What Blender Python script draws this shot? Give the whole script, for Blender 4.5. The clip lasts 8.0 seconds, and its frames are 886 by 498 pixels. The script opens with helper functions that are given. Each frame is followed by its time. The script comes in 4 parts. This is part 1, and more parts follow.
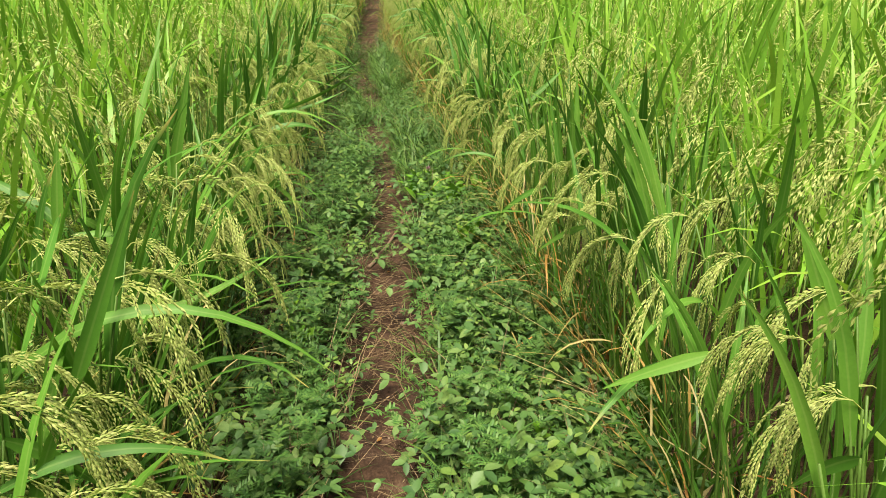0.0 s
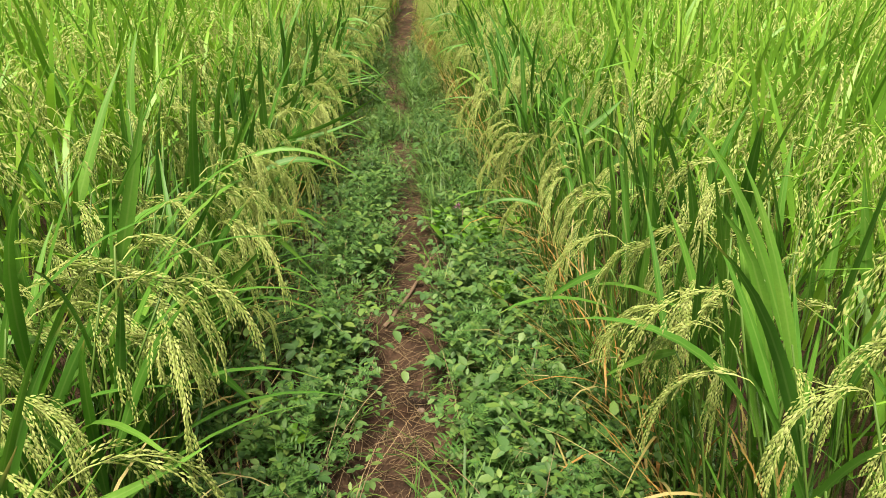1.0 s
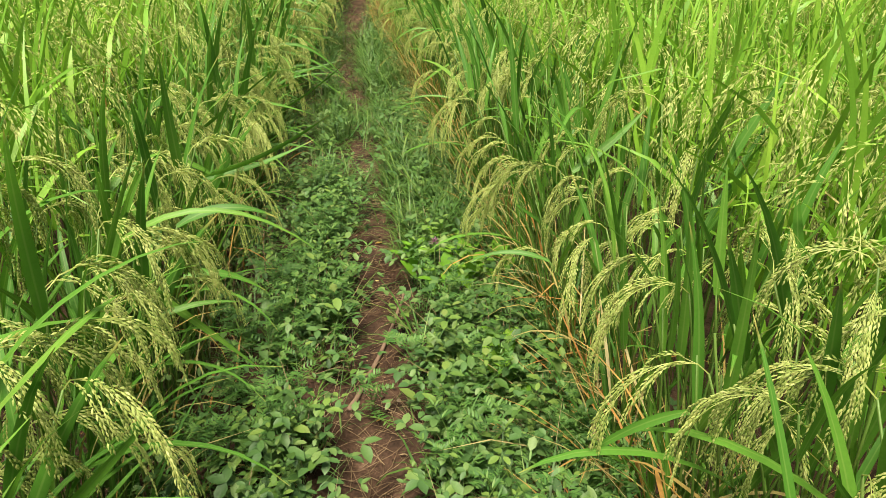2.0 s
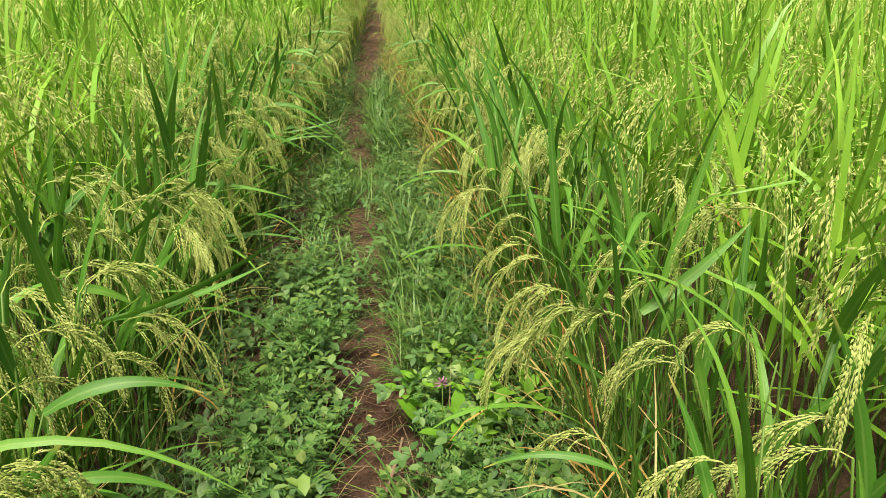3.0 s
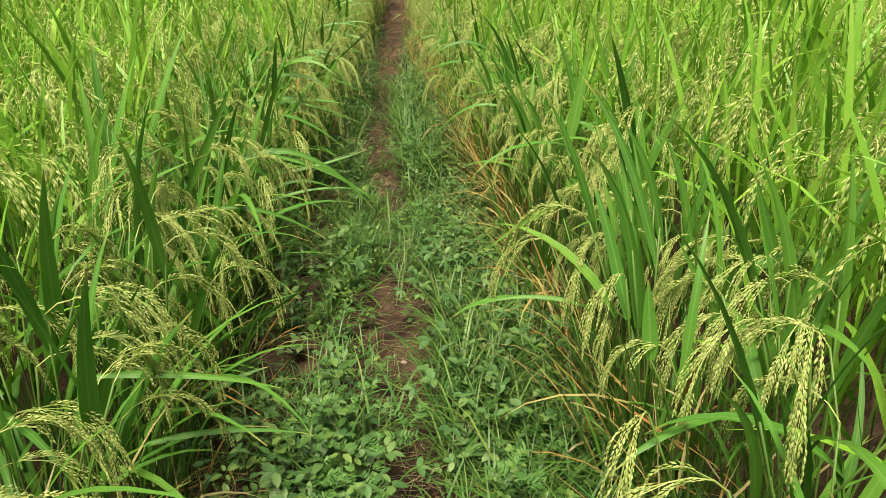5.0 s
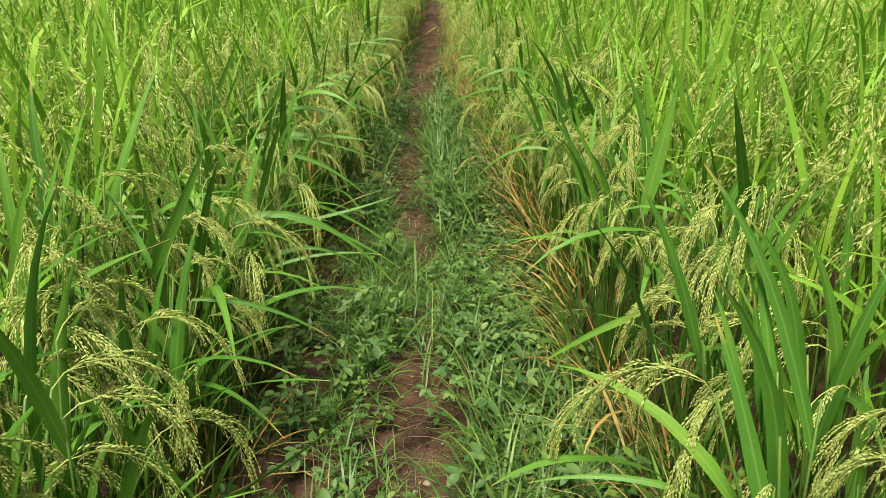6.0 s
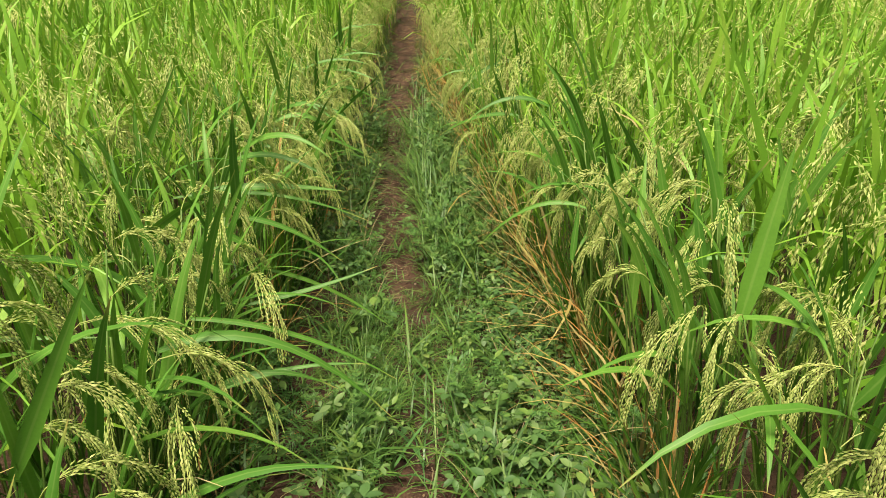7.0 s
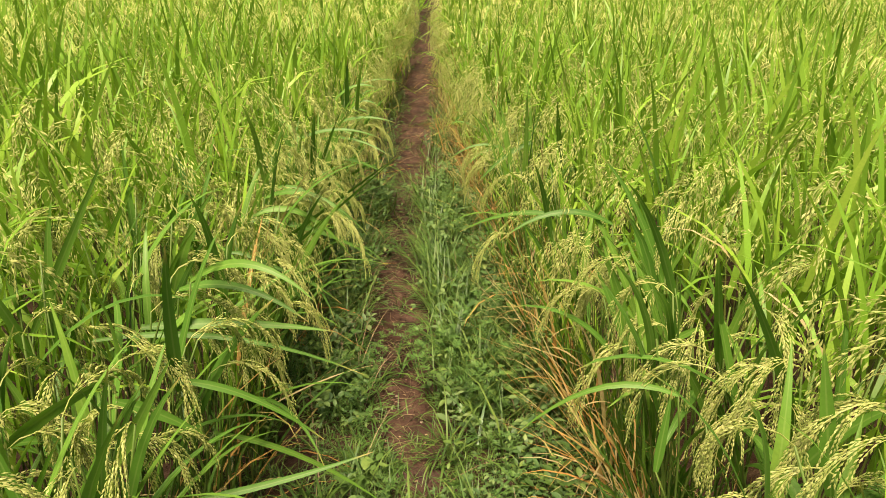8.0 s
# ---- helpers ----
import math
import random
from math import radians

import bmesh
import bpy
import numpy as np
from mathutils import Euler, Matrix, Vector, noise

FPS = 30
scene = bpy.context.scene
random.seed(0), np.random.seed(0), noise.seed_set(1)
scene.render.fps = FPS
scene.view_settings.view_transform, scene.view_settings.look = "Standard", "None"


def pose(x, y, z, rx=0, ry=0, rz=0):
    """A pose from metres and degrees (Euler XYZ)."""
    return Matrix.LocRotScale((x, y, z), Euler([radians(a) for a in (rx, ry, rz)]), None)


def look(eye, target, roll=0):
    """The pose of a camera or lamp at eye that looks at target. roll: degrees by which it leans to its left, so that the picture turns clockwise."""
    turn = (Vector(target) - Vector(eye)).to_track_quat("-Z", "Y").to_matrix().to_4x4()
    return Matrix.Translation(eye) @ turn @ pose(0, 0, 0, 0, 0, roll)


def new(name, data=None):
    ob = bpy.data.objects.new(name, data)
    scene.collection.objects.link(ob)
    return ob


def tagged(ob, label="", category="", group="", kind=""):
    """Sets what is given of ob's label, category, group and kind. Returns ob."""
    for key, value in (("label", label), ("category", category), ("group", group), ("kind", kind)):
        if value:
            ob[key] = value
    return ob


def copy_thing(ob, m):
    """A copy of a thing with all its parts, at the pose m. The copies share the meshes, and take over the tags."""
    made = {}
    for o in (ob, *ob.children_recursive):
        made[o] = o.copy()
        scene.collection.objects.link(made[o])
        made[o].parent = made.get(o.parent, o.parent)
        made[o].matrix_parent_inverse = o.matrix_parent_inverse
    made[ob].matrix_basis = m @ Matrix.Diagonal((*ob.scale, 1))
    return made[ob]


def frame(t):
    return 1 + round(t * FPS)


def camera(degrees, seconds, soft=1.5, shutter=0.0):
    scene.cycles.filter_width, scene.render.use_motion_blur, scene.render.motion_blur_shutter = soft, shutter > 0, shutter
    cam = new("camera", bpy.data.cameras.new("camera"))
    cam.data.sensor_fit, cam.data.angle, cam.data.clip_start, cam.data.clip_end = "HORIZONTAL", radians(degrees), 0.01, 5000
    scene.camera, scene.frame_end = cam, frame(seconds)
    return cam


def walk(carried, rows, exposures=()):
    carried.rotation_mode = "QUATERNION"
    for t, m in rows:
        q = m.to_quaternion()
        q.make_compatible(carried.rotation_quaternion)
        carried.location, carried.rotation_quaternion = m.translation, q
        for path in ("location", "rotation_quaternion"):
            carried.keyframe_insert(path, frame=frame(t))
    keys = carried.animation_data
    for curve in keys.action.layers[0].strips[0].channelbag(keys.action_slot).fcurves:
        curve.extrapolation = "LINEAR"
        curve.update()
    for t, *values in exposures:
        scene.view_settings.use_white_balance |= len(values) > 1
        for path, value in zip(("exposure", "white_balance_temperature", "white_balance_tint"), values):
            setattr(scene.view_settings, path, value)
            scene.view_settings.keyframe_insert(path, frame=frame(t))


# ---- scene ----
# A footpath on an earth bund between two fields of ripening rice. y runs along the path, x to the right of it.
cam = camera(66.3, 8.0, soft=0.66)
PATH = [
    (0, (-0.0519, -0.0317, 1.1878), (0.1561, 1.7971, 0.4053), 0.08),
    (0.2, (-0.0531, 0.0621, 1.2089), (0.1928, 1.8799, 0.4118), 0.01),
    (0.5, (-0.0453, 0.2237, 1.1932), (0.1836, 2.0496, 0.4098), -0.36),
    (0.7, (-0.0291, 0.3272, 1.1996), (0.1631, 2.1545, 0.4097), 0.03),
    (1, (-0.0073, 0.4722, 1.2127), (0.1179, 2.3056, 0.4236), 0.89),
    (1.2, (-0.0067, 0.5661, 1.2266), (0.1206, 2.3853, 0.4055), 1.86),
    (1.5, (-0.0099, 0.7753, 1.2104), (0.1948, 2.5787, 0.3703), 1.72),
    (1.7, (-0.0212, 0.8960, 1.2332), (0.2291, 2.6815, 0.3677), 0.28),
    (2.8, (0.0847, 1.5741, 1.2087), (0.2408, 3.3949, 0.3960), 0.70),
    (3, (0.0883, 1.7065, 1.2126), (0.2777, 3.5474, 0.4542), 0.07),
    (3.2, (0.0733, 1.8386, 1.2180), (0.3054, 3.6799, 0.4724), -0.42),
    (3.5, (0.0686, 2.0161, 1.2284), (0.2931, 3.8375, 0.4334), -0.35),
    (3.7, (0.0909, 2.1498, 1.2312), (0.2530, 3.9743, 0.4281), -0.14),
    (4, (0.0992, 2.3191, 1.2429), (0.2076, 4.1553, 0.4576), 0.13),
    (4.2, (0.1032, 2.4241, 1.2428), (0.1955, 4.2484, 0.4281), 0.79),
    (5.3, (0.0272, 2.9910, 1.2633), (0.1634, 4.8029, 0.4276), -1.13),
    (5.5, (0.0477, 3.1017, 1.2656), (0.1673, 4.9298, 0.4633), -0.63),
    (5.7, (0.0640, 3.1952, 1.2793), (0.1256, 5.0313, 0.4887), -0.80),
    (6, (0.0613, 3.3538, 1.2671), (0.0980, 5.1795, 0.4513), -0.67),
    (6.2, (0.0504, 3.4806, 1.2630), (0.1245, 5.3159, 0.4716), -0.47),
    (6.5, (0.0163, 3.6739, 1.2726), (0.1415, 5.5179, 0.5084), -1.55),
    (6.7, (0.0077, 3.7691, 1.2795), (0.1310, 5.5957, 0.4742), -1.88),
    (7, (0.0083, 3.9427, 1.2740), (0.1141, 5.7634, 0.4530), -1.39),
    (7.2, (0.0382, 4.0809, 1.2708), (0.0926, 5.9051, 0.4528), -1.11),
    (7.5, (0.0332, 4.2402, 1.3046), (0.0702, 6.0718, 0.5022), 1.04),
    (7.7, (0.0285, 4.3795, 1.2943), (0.0830, 6.2173, 0.5073), 1.22),
    (8, (-0.0059, 4.5865, 1.3180), (0.0948, 6.4495, 0.5975), 1.11),
]
walk(cam, [(t, look(eye, target, roll)) for t, eye, target, roll in PATH],
     exposures=[(0, 1.68, 6550, 9), (4.5, 1.65, 6550, 9), (5.5, 1.51, 6400, 7), (6.6, 1.56, 6600, 10), (7.5, 1.60, 6900, 17), (8, 1.65, 7400, 25)])

# ---- light ----
SUN_ELEVATION, SUN_TURN = 66, -160   # degrees; the turn is from straight ahead towards the right
world = bpy.data.worlds.new("hazy_sky")
scene.world = world
world.use_nodes = True
wn = world.node_tree.nodes
sky = wn.new("ShaderNodeTexSky")
sky.sky_type = "NISHITA"
sky.sun_disc = False
sky.sun_elevation, sky.sun_rotation = radians(SUN_ELEVATION), radians(SUN_TURN)
sky.air_density, sky.dust_density = 1.0, 4.0
wn["Background"].inputs["Strength"].default_value = 0.025
world.node_tree.links.new(sky.outputs[0], wn["Background"].inputs["Color"])
sun = new("sun", bpy.data.lights.new("sun", "SUN"))
sun.data.energy, sun.data.angle, sun.data.color = 3.42, radians(24), (1.0, 0.92, 0.72)
sun.matrix_world = look((0, 0, 0), (-math.sin(radians(SUN_TURN)) * math.cos(radians(SUN_ELEVATION)),
                                    -math.cos(radians(SUN_TURN)) * math.cos(radians(SUN_ELEVATION)),
                                    -math.sin(radians(SUN_ELEVATION))))

rng = np.random.default_rng(7)


# ---- materials ----
def nodes_of(name):
    m = bpy.data.materials.new(name)
    m.use_nodes = True
    n, l = m.node_tree.nodes, m.node_tree.links
    return m, n, l, n["Principled BSDF"], n["Material Output"]


def ramp(n, stops):
    r = n.new("ShaderNodeValToRGB")
    el = r.color_ramp.elements
    while len(el) < len(stops):
        el.new(0.5)
    for e, (p, c) in zip(el, stops):
        e.position, e.color = p, (*c, 1)
    return r


def math_node(n, l, op, a, b):
    m = n.new("ShaderNodeMath")
    m.operation = op
    for i, v in enumerate((a, b)):
        if isinstance(v, (int, float)):
            m.inputs[i].default_value = v
        else:
            l.new(v, m.inputs[i])
    return m.outputs[0]


def mix_colour(n, l, fac, a, b, mode="MIX"):
    m = n.new("ShaderNodeMix")
    m.data_type, m.blend_type = "RGBA", mode
    for s, v in ((0, fac), (6, a), (7, b)):
        if isinstance(v, (int, float)):
            m.inputs[s].default_value = v
        elif isinstance(v, tuple):
            m.inputs[s].default_value = (*v, 1)
        else:
            l.new(v, m.inputs[s])
    return m.outputs[2]


def noise_of(n, l, scale, detail=3.0):
    g = n.new("ShaderNodeNewGeometry")
    t = n.new("ShaderNodeTexNoise")
    t.inputs["Scale"].default_value, t.inputs["Detail"].default_value = scale, detail
    l.new(g.outputs["Position"], t.inputs["Vector"])
    return t.outputs[0]


def leafy(name, stops, translucent=0.3, rough=0.45, gloss=0.4, scale=9.0, single=False, ribbed=False, mottle=0.35):
    """A leaf: its hue varies from piece to piece and in blotches, and part of the light goes through it."""
    m, n, l, p, out = nodes_of(name)
    if single:
        rand = n.new("ShaderNodeObjectInfo").outputs["Random"]
    else:
        rand = n.new("ShaderNodeNewGeometry").outputs["Random Per Island"]
    blotch = noise_of(n, l, scale)
    grain = noise_of(n, l, scale * 22, 2.0)
    pos = math_node(n, l, "ADD", math_node(n, l, "MULTIPLY", rand, 0.6), math_node(n, l, "MULTIPLY", blotch, 0.4))
    r = ramp(n, stops)
    l.new(pos, r.inputs[0])
    col = mix_colour(n, l, math_node(n, l, "MULTIPLY", grain, mottle), r.outputs[0], tuple(0.62 * c for c in stops[0][1]))
    if ribbed:
        rib, along = n.new("ShaderNodeAttribute"), n.new("ShaderNodeAttribute")
        rib.attribute_name, along.attribute_name = "rib", "along"
        edge = ramp(n, [(0.80, (0, 0, 0)), (0.93, (1, 1, 1))])
        l.new(rib.outputs["Fac"], edge.inputs[0])
        col = mix_colour(n, l, math_node(n, l, "MULTIPLY", edge.outputs[0], 0.16), col, (0.40, 0.52, 0.16))
        tipped = ramp(n, [(0.86, (0, 0, 0)), (1.0, (1, 1, 1))])
        l.new(math_node(n, l, "SUBTRACT", along.outputs["Fac"], math_node(n, l, "MULTIPLY", rand, 0.12)), tipped.inputs[0])
        col = mix_colour(n, l, tipped.outputs[0], col, (0.50, 0.38, 0.12))
    l.new(col, p.inputs["Base Color"])
    p.inputs["Roughness"].default_value = rough
    p.inputs["Specular IOR Level"].default_value = gloss
    if translucent:
        tr, mx = n.new("ShaderNodeBsdfTranslucent"), n.new("ShaderNodeMixShader")
        warm = mix_colour(n, l, 1.0, col, (1.05, 1.08, 0.78), "MULTIPLY")
        l.new(warm, tr.inputs["Color"])
        mx.inputs[0].default_value = translucent
        l.new(p.outputs[0], mx.inputs[1])
        l.new(tr.outputs[0], mx.inputs[2])
        l.new(mx.outputs[0], out.inputs[0])
    return m


GREEN = [(0.15, (0.062, 0.180, 0.021)), (0.45, (0.094, 0.245, 0.028)), (0.75, (0.143, 0.315, 0.038)), (0.95, (0.24, 0.395, 0.057))]
GRAIN = [(0.1, (0.34, 0.44, 0.110)), (0.5, (0.47, 0.54, 0.168)), (0.8, (0.60, 0.61, 0.235)), (1.0, (0.62, 0.50, 0.20))]
DRY = [(0.1, (0.34, 0.135, 0.040)), (0.30, (0.50, 0.27, 0.07)), (0.5, (0.38, 0.33, 0.10)), (0.75, (0.48, 0.41, 0.19)), (1.0, (0.56, 0.50, 0.32))]
STALK = [(0.1, (0.055, 0.13, 0.02)), (0.55, (0.10, 0.18, 0.03)), (0.85, (0.19, 0.20, 0.045)), (1.0, (0.27, 0.17, 0.05))]
RIPE = [(0.15, (0.140, 0.310, 0.028)), (0.45, (0.203, 0.415, 0.038)), (0.75, (0.285, 0.485, 0.052)), (0.95, (0.39, 0.53, 0.08))]
mat_leaf = leafy("rice_leaf_green", GREEN, 0.34, rough=0.50, gloss=0.34, single=True, ribbed=True)
mat_leaf_far = leafy("rice_leaf_green_crop", RIPE, 0.36, gloss=0.4)
mat_sheath = leafy("rice_sheath", [(0.2, (0.04, 0.12, 0.018)), (0.6, (0.07, 0.18, 0.024)), (0.95, (0.15, 0.26, 0.035))], 0.12)
mat_grain = leafy("rice_grain", GRAIN, 0.45, rough=0.55, scale=14, mottle=0.10)
mat_dry = leafy("withered_leaf", DRY, 0.25, rough=0.6, single=True)
mat_dry_far = leafy("withered_leaf_crop", DRY, 0.25, rough=0.6)
mat_stalk = leafy("rice_stalk", STALK, 0.1, rough=0.5)
HERB = [(0.1, (0.030, 0.074, 0.014)), (0.45, (0.076, 0.156, 0.028)), (0.75, (0.165, 0.260, 0.050)), (0.90, (0.19, 0.22, 0.07)), (1.0, (0.30, 0.20, 0.085))]
BRIGHT = [(0.1, (0.1, 0.26, 0.0216)), (0.5, (0.16, 0.34, 0.0288)), (1.0, (0.24, 0.4, 0.0432))]
GRASS = [(0.1, (0.030, 0.080, 0.014)), (0.5, (0.074, 0.168, 0.028)), (0.86, (0.17, 0.255, 0.048)), (1.0, (0.33, 0.28, 0.10))]
mat_herb = leafy("weed_leaf", HERB, 0.2, rough=0.55, single=True)
mat_herb_far = leafy("weed_leaf_cover", HERB, 0.2, rough=0.55)
mat_wide_far = leafy("pale_weed_leaf_cover", [(0.1, (0.034, 0.088, 0.024)), (0.5, (0.082, 0.168, 0.044)), (0.85, (0.17, 0.255, 0.074)), (1.0, (0.33, 0.27, 0.11))], 0.2, rough=0.55)
mat_bright = leafy("fresh_weed_leaf", BRIGHT, 0.35, rough=0.45, single=True)
mat_tuft = leafy("grass_tuft_blade", [(0.1, (0.045, 0.12, 0.03)), (0.6, (0.08, 0.19, 0.05)), (1.0, (0.16, 0.26, 0.06))], 0.2, rough=0.42, single=True)
mat_pale = leafy("pale_weed_leaf", [(0.1, (0.09, 0.17, 0.06)), (0.6, (0.15, 0.24, 0.085)), (1.0, (0.24, 0.29, 0.11))], 0.2, rough=0.5, single=True)
mat_grass = leafy("grass_blade", GRASS, 0.25, rough=0.5)
mat_straw = leafy("dry_straw", [(0.1, (0.12, 0.075, 0.04)), (0.5, (0.24, 0.165, 0.09)), (1.0, (0.42, 0.32, 0.19))], 0, rough=0.7)
mat_feather = leafy("feathery_leaflet", [(0.1, (0.044, 0.125, 0.026)), (0.5, (0.092, 0.205, 0.042)), (1.0, (0.18, 0.29, 0.066))], 0.3, rough=0.55)
mat_flower = leafy("mauve_petal", [(0.2, (0.30, 0.12, 0.22)), (0.9, (0.45, 0.25, 0.36))], 0.2, rough=0.6)
mat_twig = leafy("weathered_twig", [(0.2, (0.13, 0.08, 0.055)), (0.9, (0.24, 0.16, 0.11))], 0, rough=0.8, scale=40)
mat_stone = leafy("pale_stone", [(0.2, (0.14, 0.09, 0.065)), (0.9, (0.30, 0.22, 0.17))], 0, rough=0.85, scale=60)


def mud():
    m, n, l, p, out = nodes_of("damp_red_earth")
    big, mid, fine = noise_of(n, l, 2.2), noise_of(n, l, 14, 5.0), noise_of(n, l, 120, 4.0)
    r = ramp(n, [(0.28, (0.010, 0.0055, 0.0035)), (0.44, (0.034, 0.0175, 0.0105)), (0.58, (0.078, 0.043, 0.027)), (0.72, (0.145, 0.093, 0.062))])
    l.new(math_node(n, l, "ADD", math_node(n, l, "MULTIPLY", mid, 0.6), math_node(n, l, "MULTIPLY", fine, 0.4)), r.inputs[0])
    damp = ramp(n, [(0.4, (1, 1, 1)), (0.62, (0.62, 0.58, 0.56))])
    l.new(big, damp.inputs[0])
    l.new(mix_colour(n, l, 1.0, r.outputs[0], damp.outputs[0], "MULTIPLY"), p.inputs["Base Color"])
    wet = ramp(n, [(0.4, (0.85, 0.85, 0.85)), (0.65, (0.42, 0.42, 0.42))])
    l.new(big, wet.inputs[0])
    l.new(wet.outputs[0], p.inputs["Roughness"])
    p.inputs["Specular IOR Level"].default_value = 0.25
    b = n.new("ShaderNodeBump")
    b.inputs["Strength"].default_value, b.inputs["Distance"].default_value = 0.6, 0.012
    l.new(math_node(n, l, "ADD", mid, math_node(n, l, "MULTIPLY", fine, 0.6)), b.inputs["Height"])
    l.new(b.outputs[0], p.inputs["Normal"])
    return m


mat_mud = mud()


# ---- mesh tools ----
def unit(v):
    return v / (np.linalg.norm(v, axis=-1, keepdims=True) + 1e-9)


def mesh_of(name, verts, tris, mats, index=None, smooth=True):
    """One mesh of triangles from arrays."""
    verts, tris = np.asarray(verts, np.float32), np.asarray(tris, np.int32)
    me = bpy.data.meshes.new(name)
    me.vertices.add(len(verts))
    me.vertices.foreach_set("co", verts.ravel())
    me.loops.add(tris.size)
    me.loops.foreach_set("vertex_index", tris.ravel())
    me.polygons.add(len(tris))
    me.polygons.foreach_set("loop_start", np.arange(0, tris.size, 3, dtype=np.int32))
    for m in mats:
        me.materials.append(m)
    if index is not None:
        me.polygons.foreach_set("material_index", np.asarray(index, np.int32))
    me.polygons.foreach_set("use_smooth", np.broadcast_to(smooth, len(tris)).astype(bool))
    me.update(calc_edges=True)
    return me


def join(pieces):
    """Joins (verts, tris, material index) pieces into three arrays."""
    vs, ts, ix, n = [], [], [], 0
    for v, t, i in pieces:
        vs.append(v), ts.append(t + n), ix.append(np.full(len(t), i))
        n += len(v)
    return np.concatenate(vs), np.concatenate(ts), np.concatenate(ix)


def part(name, piece, material, parent, label=""):
    me = mesh_of(name, piece[0], piece[1], [material], smooth=name != "panicle")
    if material is mat_leaf:   # blades carry how far along and how near the midrib each corner lies
        n = len(piece[0])
        for key, values in (("rib", np.tile((0.0, 1.0, 0.0), n // 3)), ("along", np.repeat(np.linspace(0, 1, n // 3), 3))):
            me.attributes.new(key, "FLOAT", "POINT").data.foreach_set("value", values.astype(np.float32))
    ob = new(name, me)
    ob.parent = parent
    return tagged(ob, label) if label else ob


def blade(line, width, side=None, fold=0.18, tip=2.2, blunt=0.45):
    """A leaf blade along a line of points, folded a little along its midrib and tapering to a point."""
    line = np.asarray(line, float)
    n = len(line)
    tan = unit(np.gradient(line, axis=0))
    if side is None:
        side = np.cross(tan[0] + tan[-1], (0, 0, 1.0))
        if np.linalg.norm(side) < 0.05:
            side = np.array((1.0, 0, 0))
    side = unit(np.broadcast_to(np.asarray(side, float), (n, 3)))
    side = unit(side - (side * tan).sum(1, keepdims=True) * tan)
    up = np.cross(side, tan)
    s = np.linspace(0, 1, n)[:, None]
    w = 0.5 * width * np.minimum(1, blunt + 2.4 * s) * (1 - s ** tip) + 0.0004
    verts = np.stack([line - side * w + up * w * fold, line - up * w * fold * 0.4, line + side * w + up * w * fold], 1).reshape(-1, 3)
    tris = []
    for i in range(n - 1):
        a = 3 * i
        for k in (0, 1):
            tris += [(a + k, a + k + 1, a + k + 4), (a + k, a + k + 4, a + k + 3)]
    return verts, np.array(tris), 0


def ribbon(line, width, side=None):
    """A cheaper blade, flat, for the crop further off."""
    line = np.asarray(line, float)
    n = len(line)
    tan = unit(np.gradient(line, axis=0))
    if side is None:
        side = np.cross(tan[0] + tan[-1] + (1e-3, 0, 0), (0, 0, 1.0))
    side = unit(np.asarray(side, float))
    s = np.linspace(0, 1, n)[:-1, None]
    w = 0.5 * width * np.minimum(1, 0.5 + 2.4 * s) * (1 - s ** 2.2)
    verts = np.concatenate([line[:-1] - side * w, line[:-1] + side * w, line[-1:]])
    k, tris = n - 1, []
    for i in range(k - 1):
        tris += [(i, i + k, i + k + 1), (i, i + k + 1, i + 1)]
    tris.append((k - 1, 2 * k - 1, 2 * k))
    return verts, np.array(tris), 0


def tube(line, r0, r1, sides=4):
    line = np.asarray(line, float)
    n = len(line)
    tan = unit(np.gradient(line, axis=0))
    a = unit(np.cross(tan, (0.31, 0.77, 0.2)))
    b = np.cross(tan, a)
    r = np.linspace(r0, r1, n)[:, None, None]
    ang = np.arange(sides) * 2 * math.pi / sides
    ring = np.cos(ang)[None, :, None] * a[:, None] + np.sin(ang)[None, :, None] * b[:, None]
    verts = (line[:, None] + r * ring).reshape(-1, 3)
    tris = []
    for i in range(n - 1):
        for k in range(sides):
            p, q = i * sides + k, i * sides + (k + 1) % sides
            tris += [(p, q, q + sides), (p, q + sides, p + sides)]
    tris += [((n - 1) * sides, (n - 1) * sides + k, (n - 1) * sides + k + 1) for k in range(1, sides - 1)]
    return verts, np.array(tris), 0


def arc(start, az, el, length, droop, power=1.6, n=8, sway=0.0):
    """A line that starts at an elevation and bows down by droop degrees towards its tip."""
    s = np.linspace(0, 1, n)
    mid = (s[1:] + s[:-1]) / 2
    e = np.radians(el - droop * mid ** power)
    a = math.radians(az) + sway * mid
    step = np.stack([np.cos(e) * np.cos(a), np.cos(e) * np.sin(a), np.sin(e)], 1) * length / (n - 1)
    return np.asarray(start, float) + np.concatenate([np.zeros((1, 3)), np.cumsum(step, 0)])


HUSK = np.array([(0, 0, 0), (0.95, 0, 0.42), (-0.48, 0.82, 0.46), (-0.48, -0.82, 0.44), (0, 0, 1)])
HUSK_T = np.array([(0, 2, 1), (0, 3, 2), (0, 1, 3), (4, 1, 2), (4, 2, 3), (4, 3, 1)])
SLIM = np.array([(0, 0, 0), (0.95, 0.4, 0.45), (-0.95, 0.4, 0.55), (0, -0.3, 1)])
SLIM_T = np.array([(0, 2, 1), (0, 3, 2), (0, 1, 3), (1, 2, 3)])


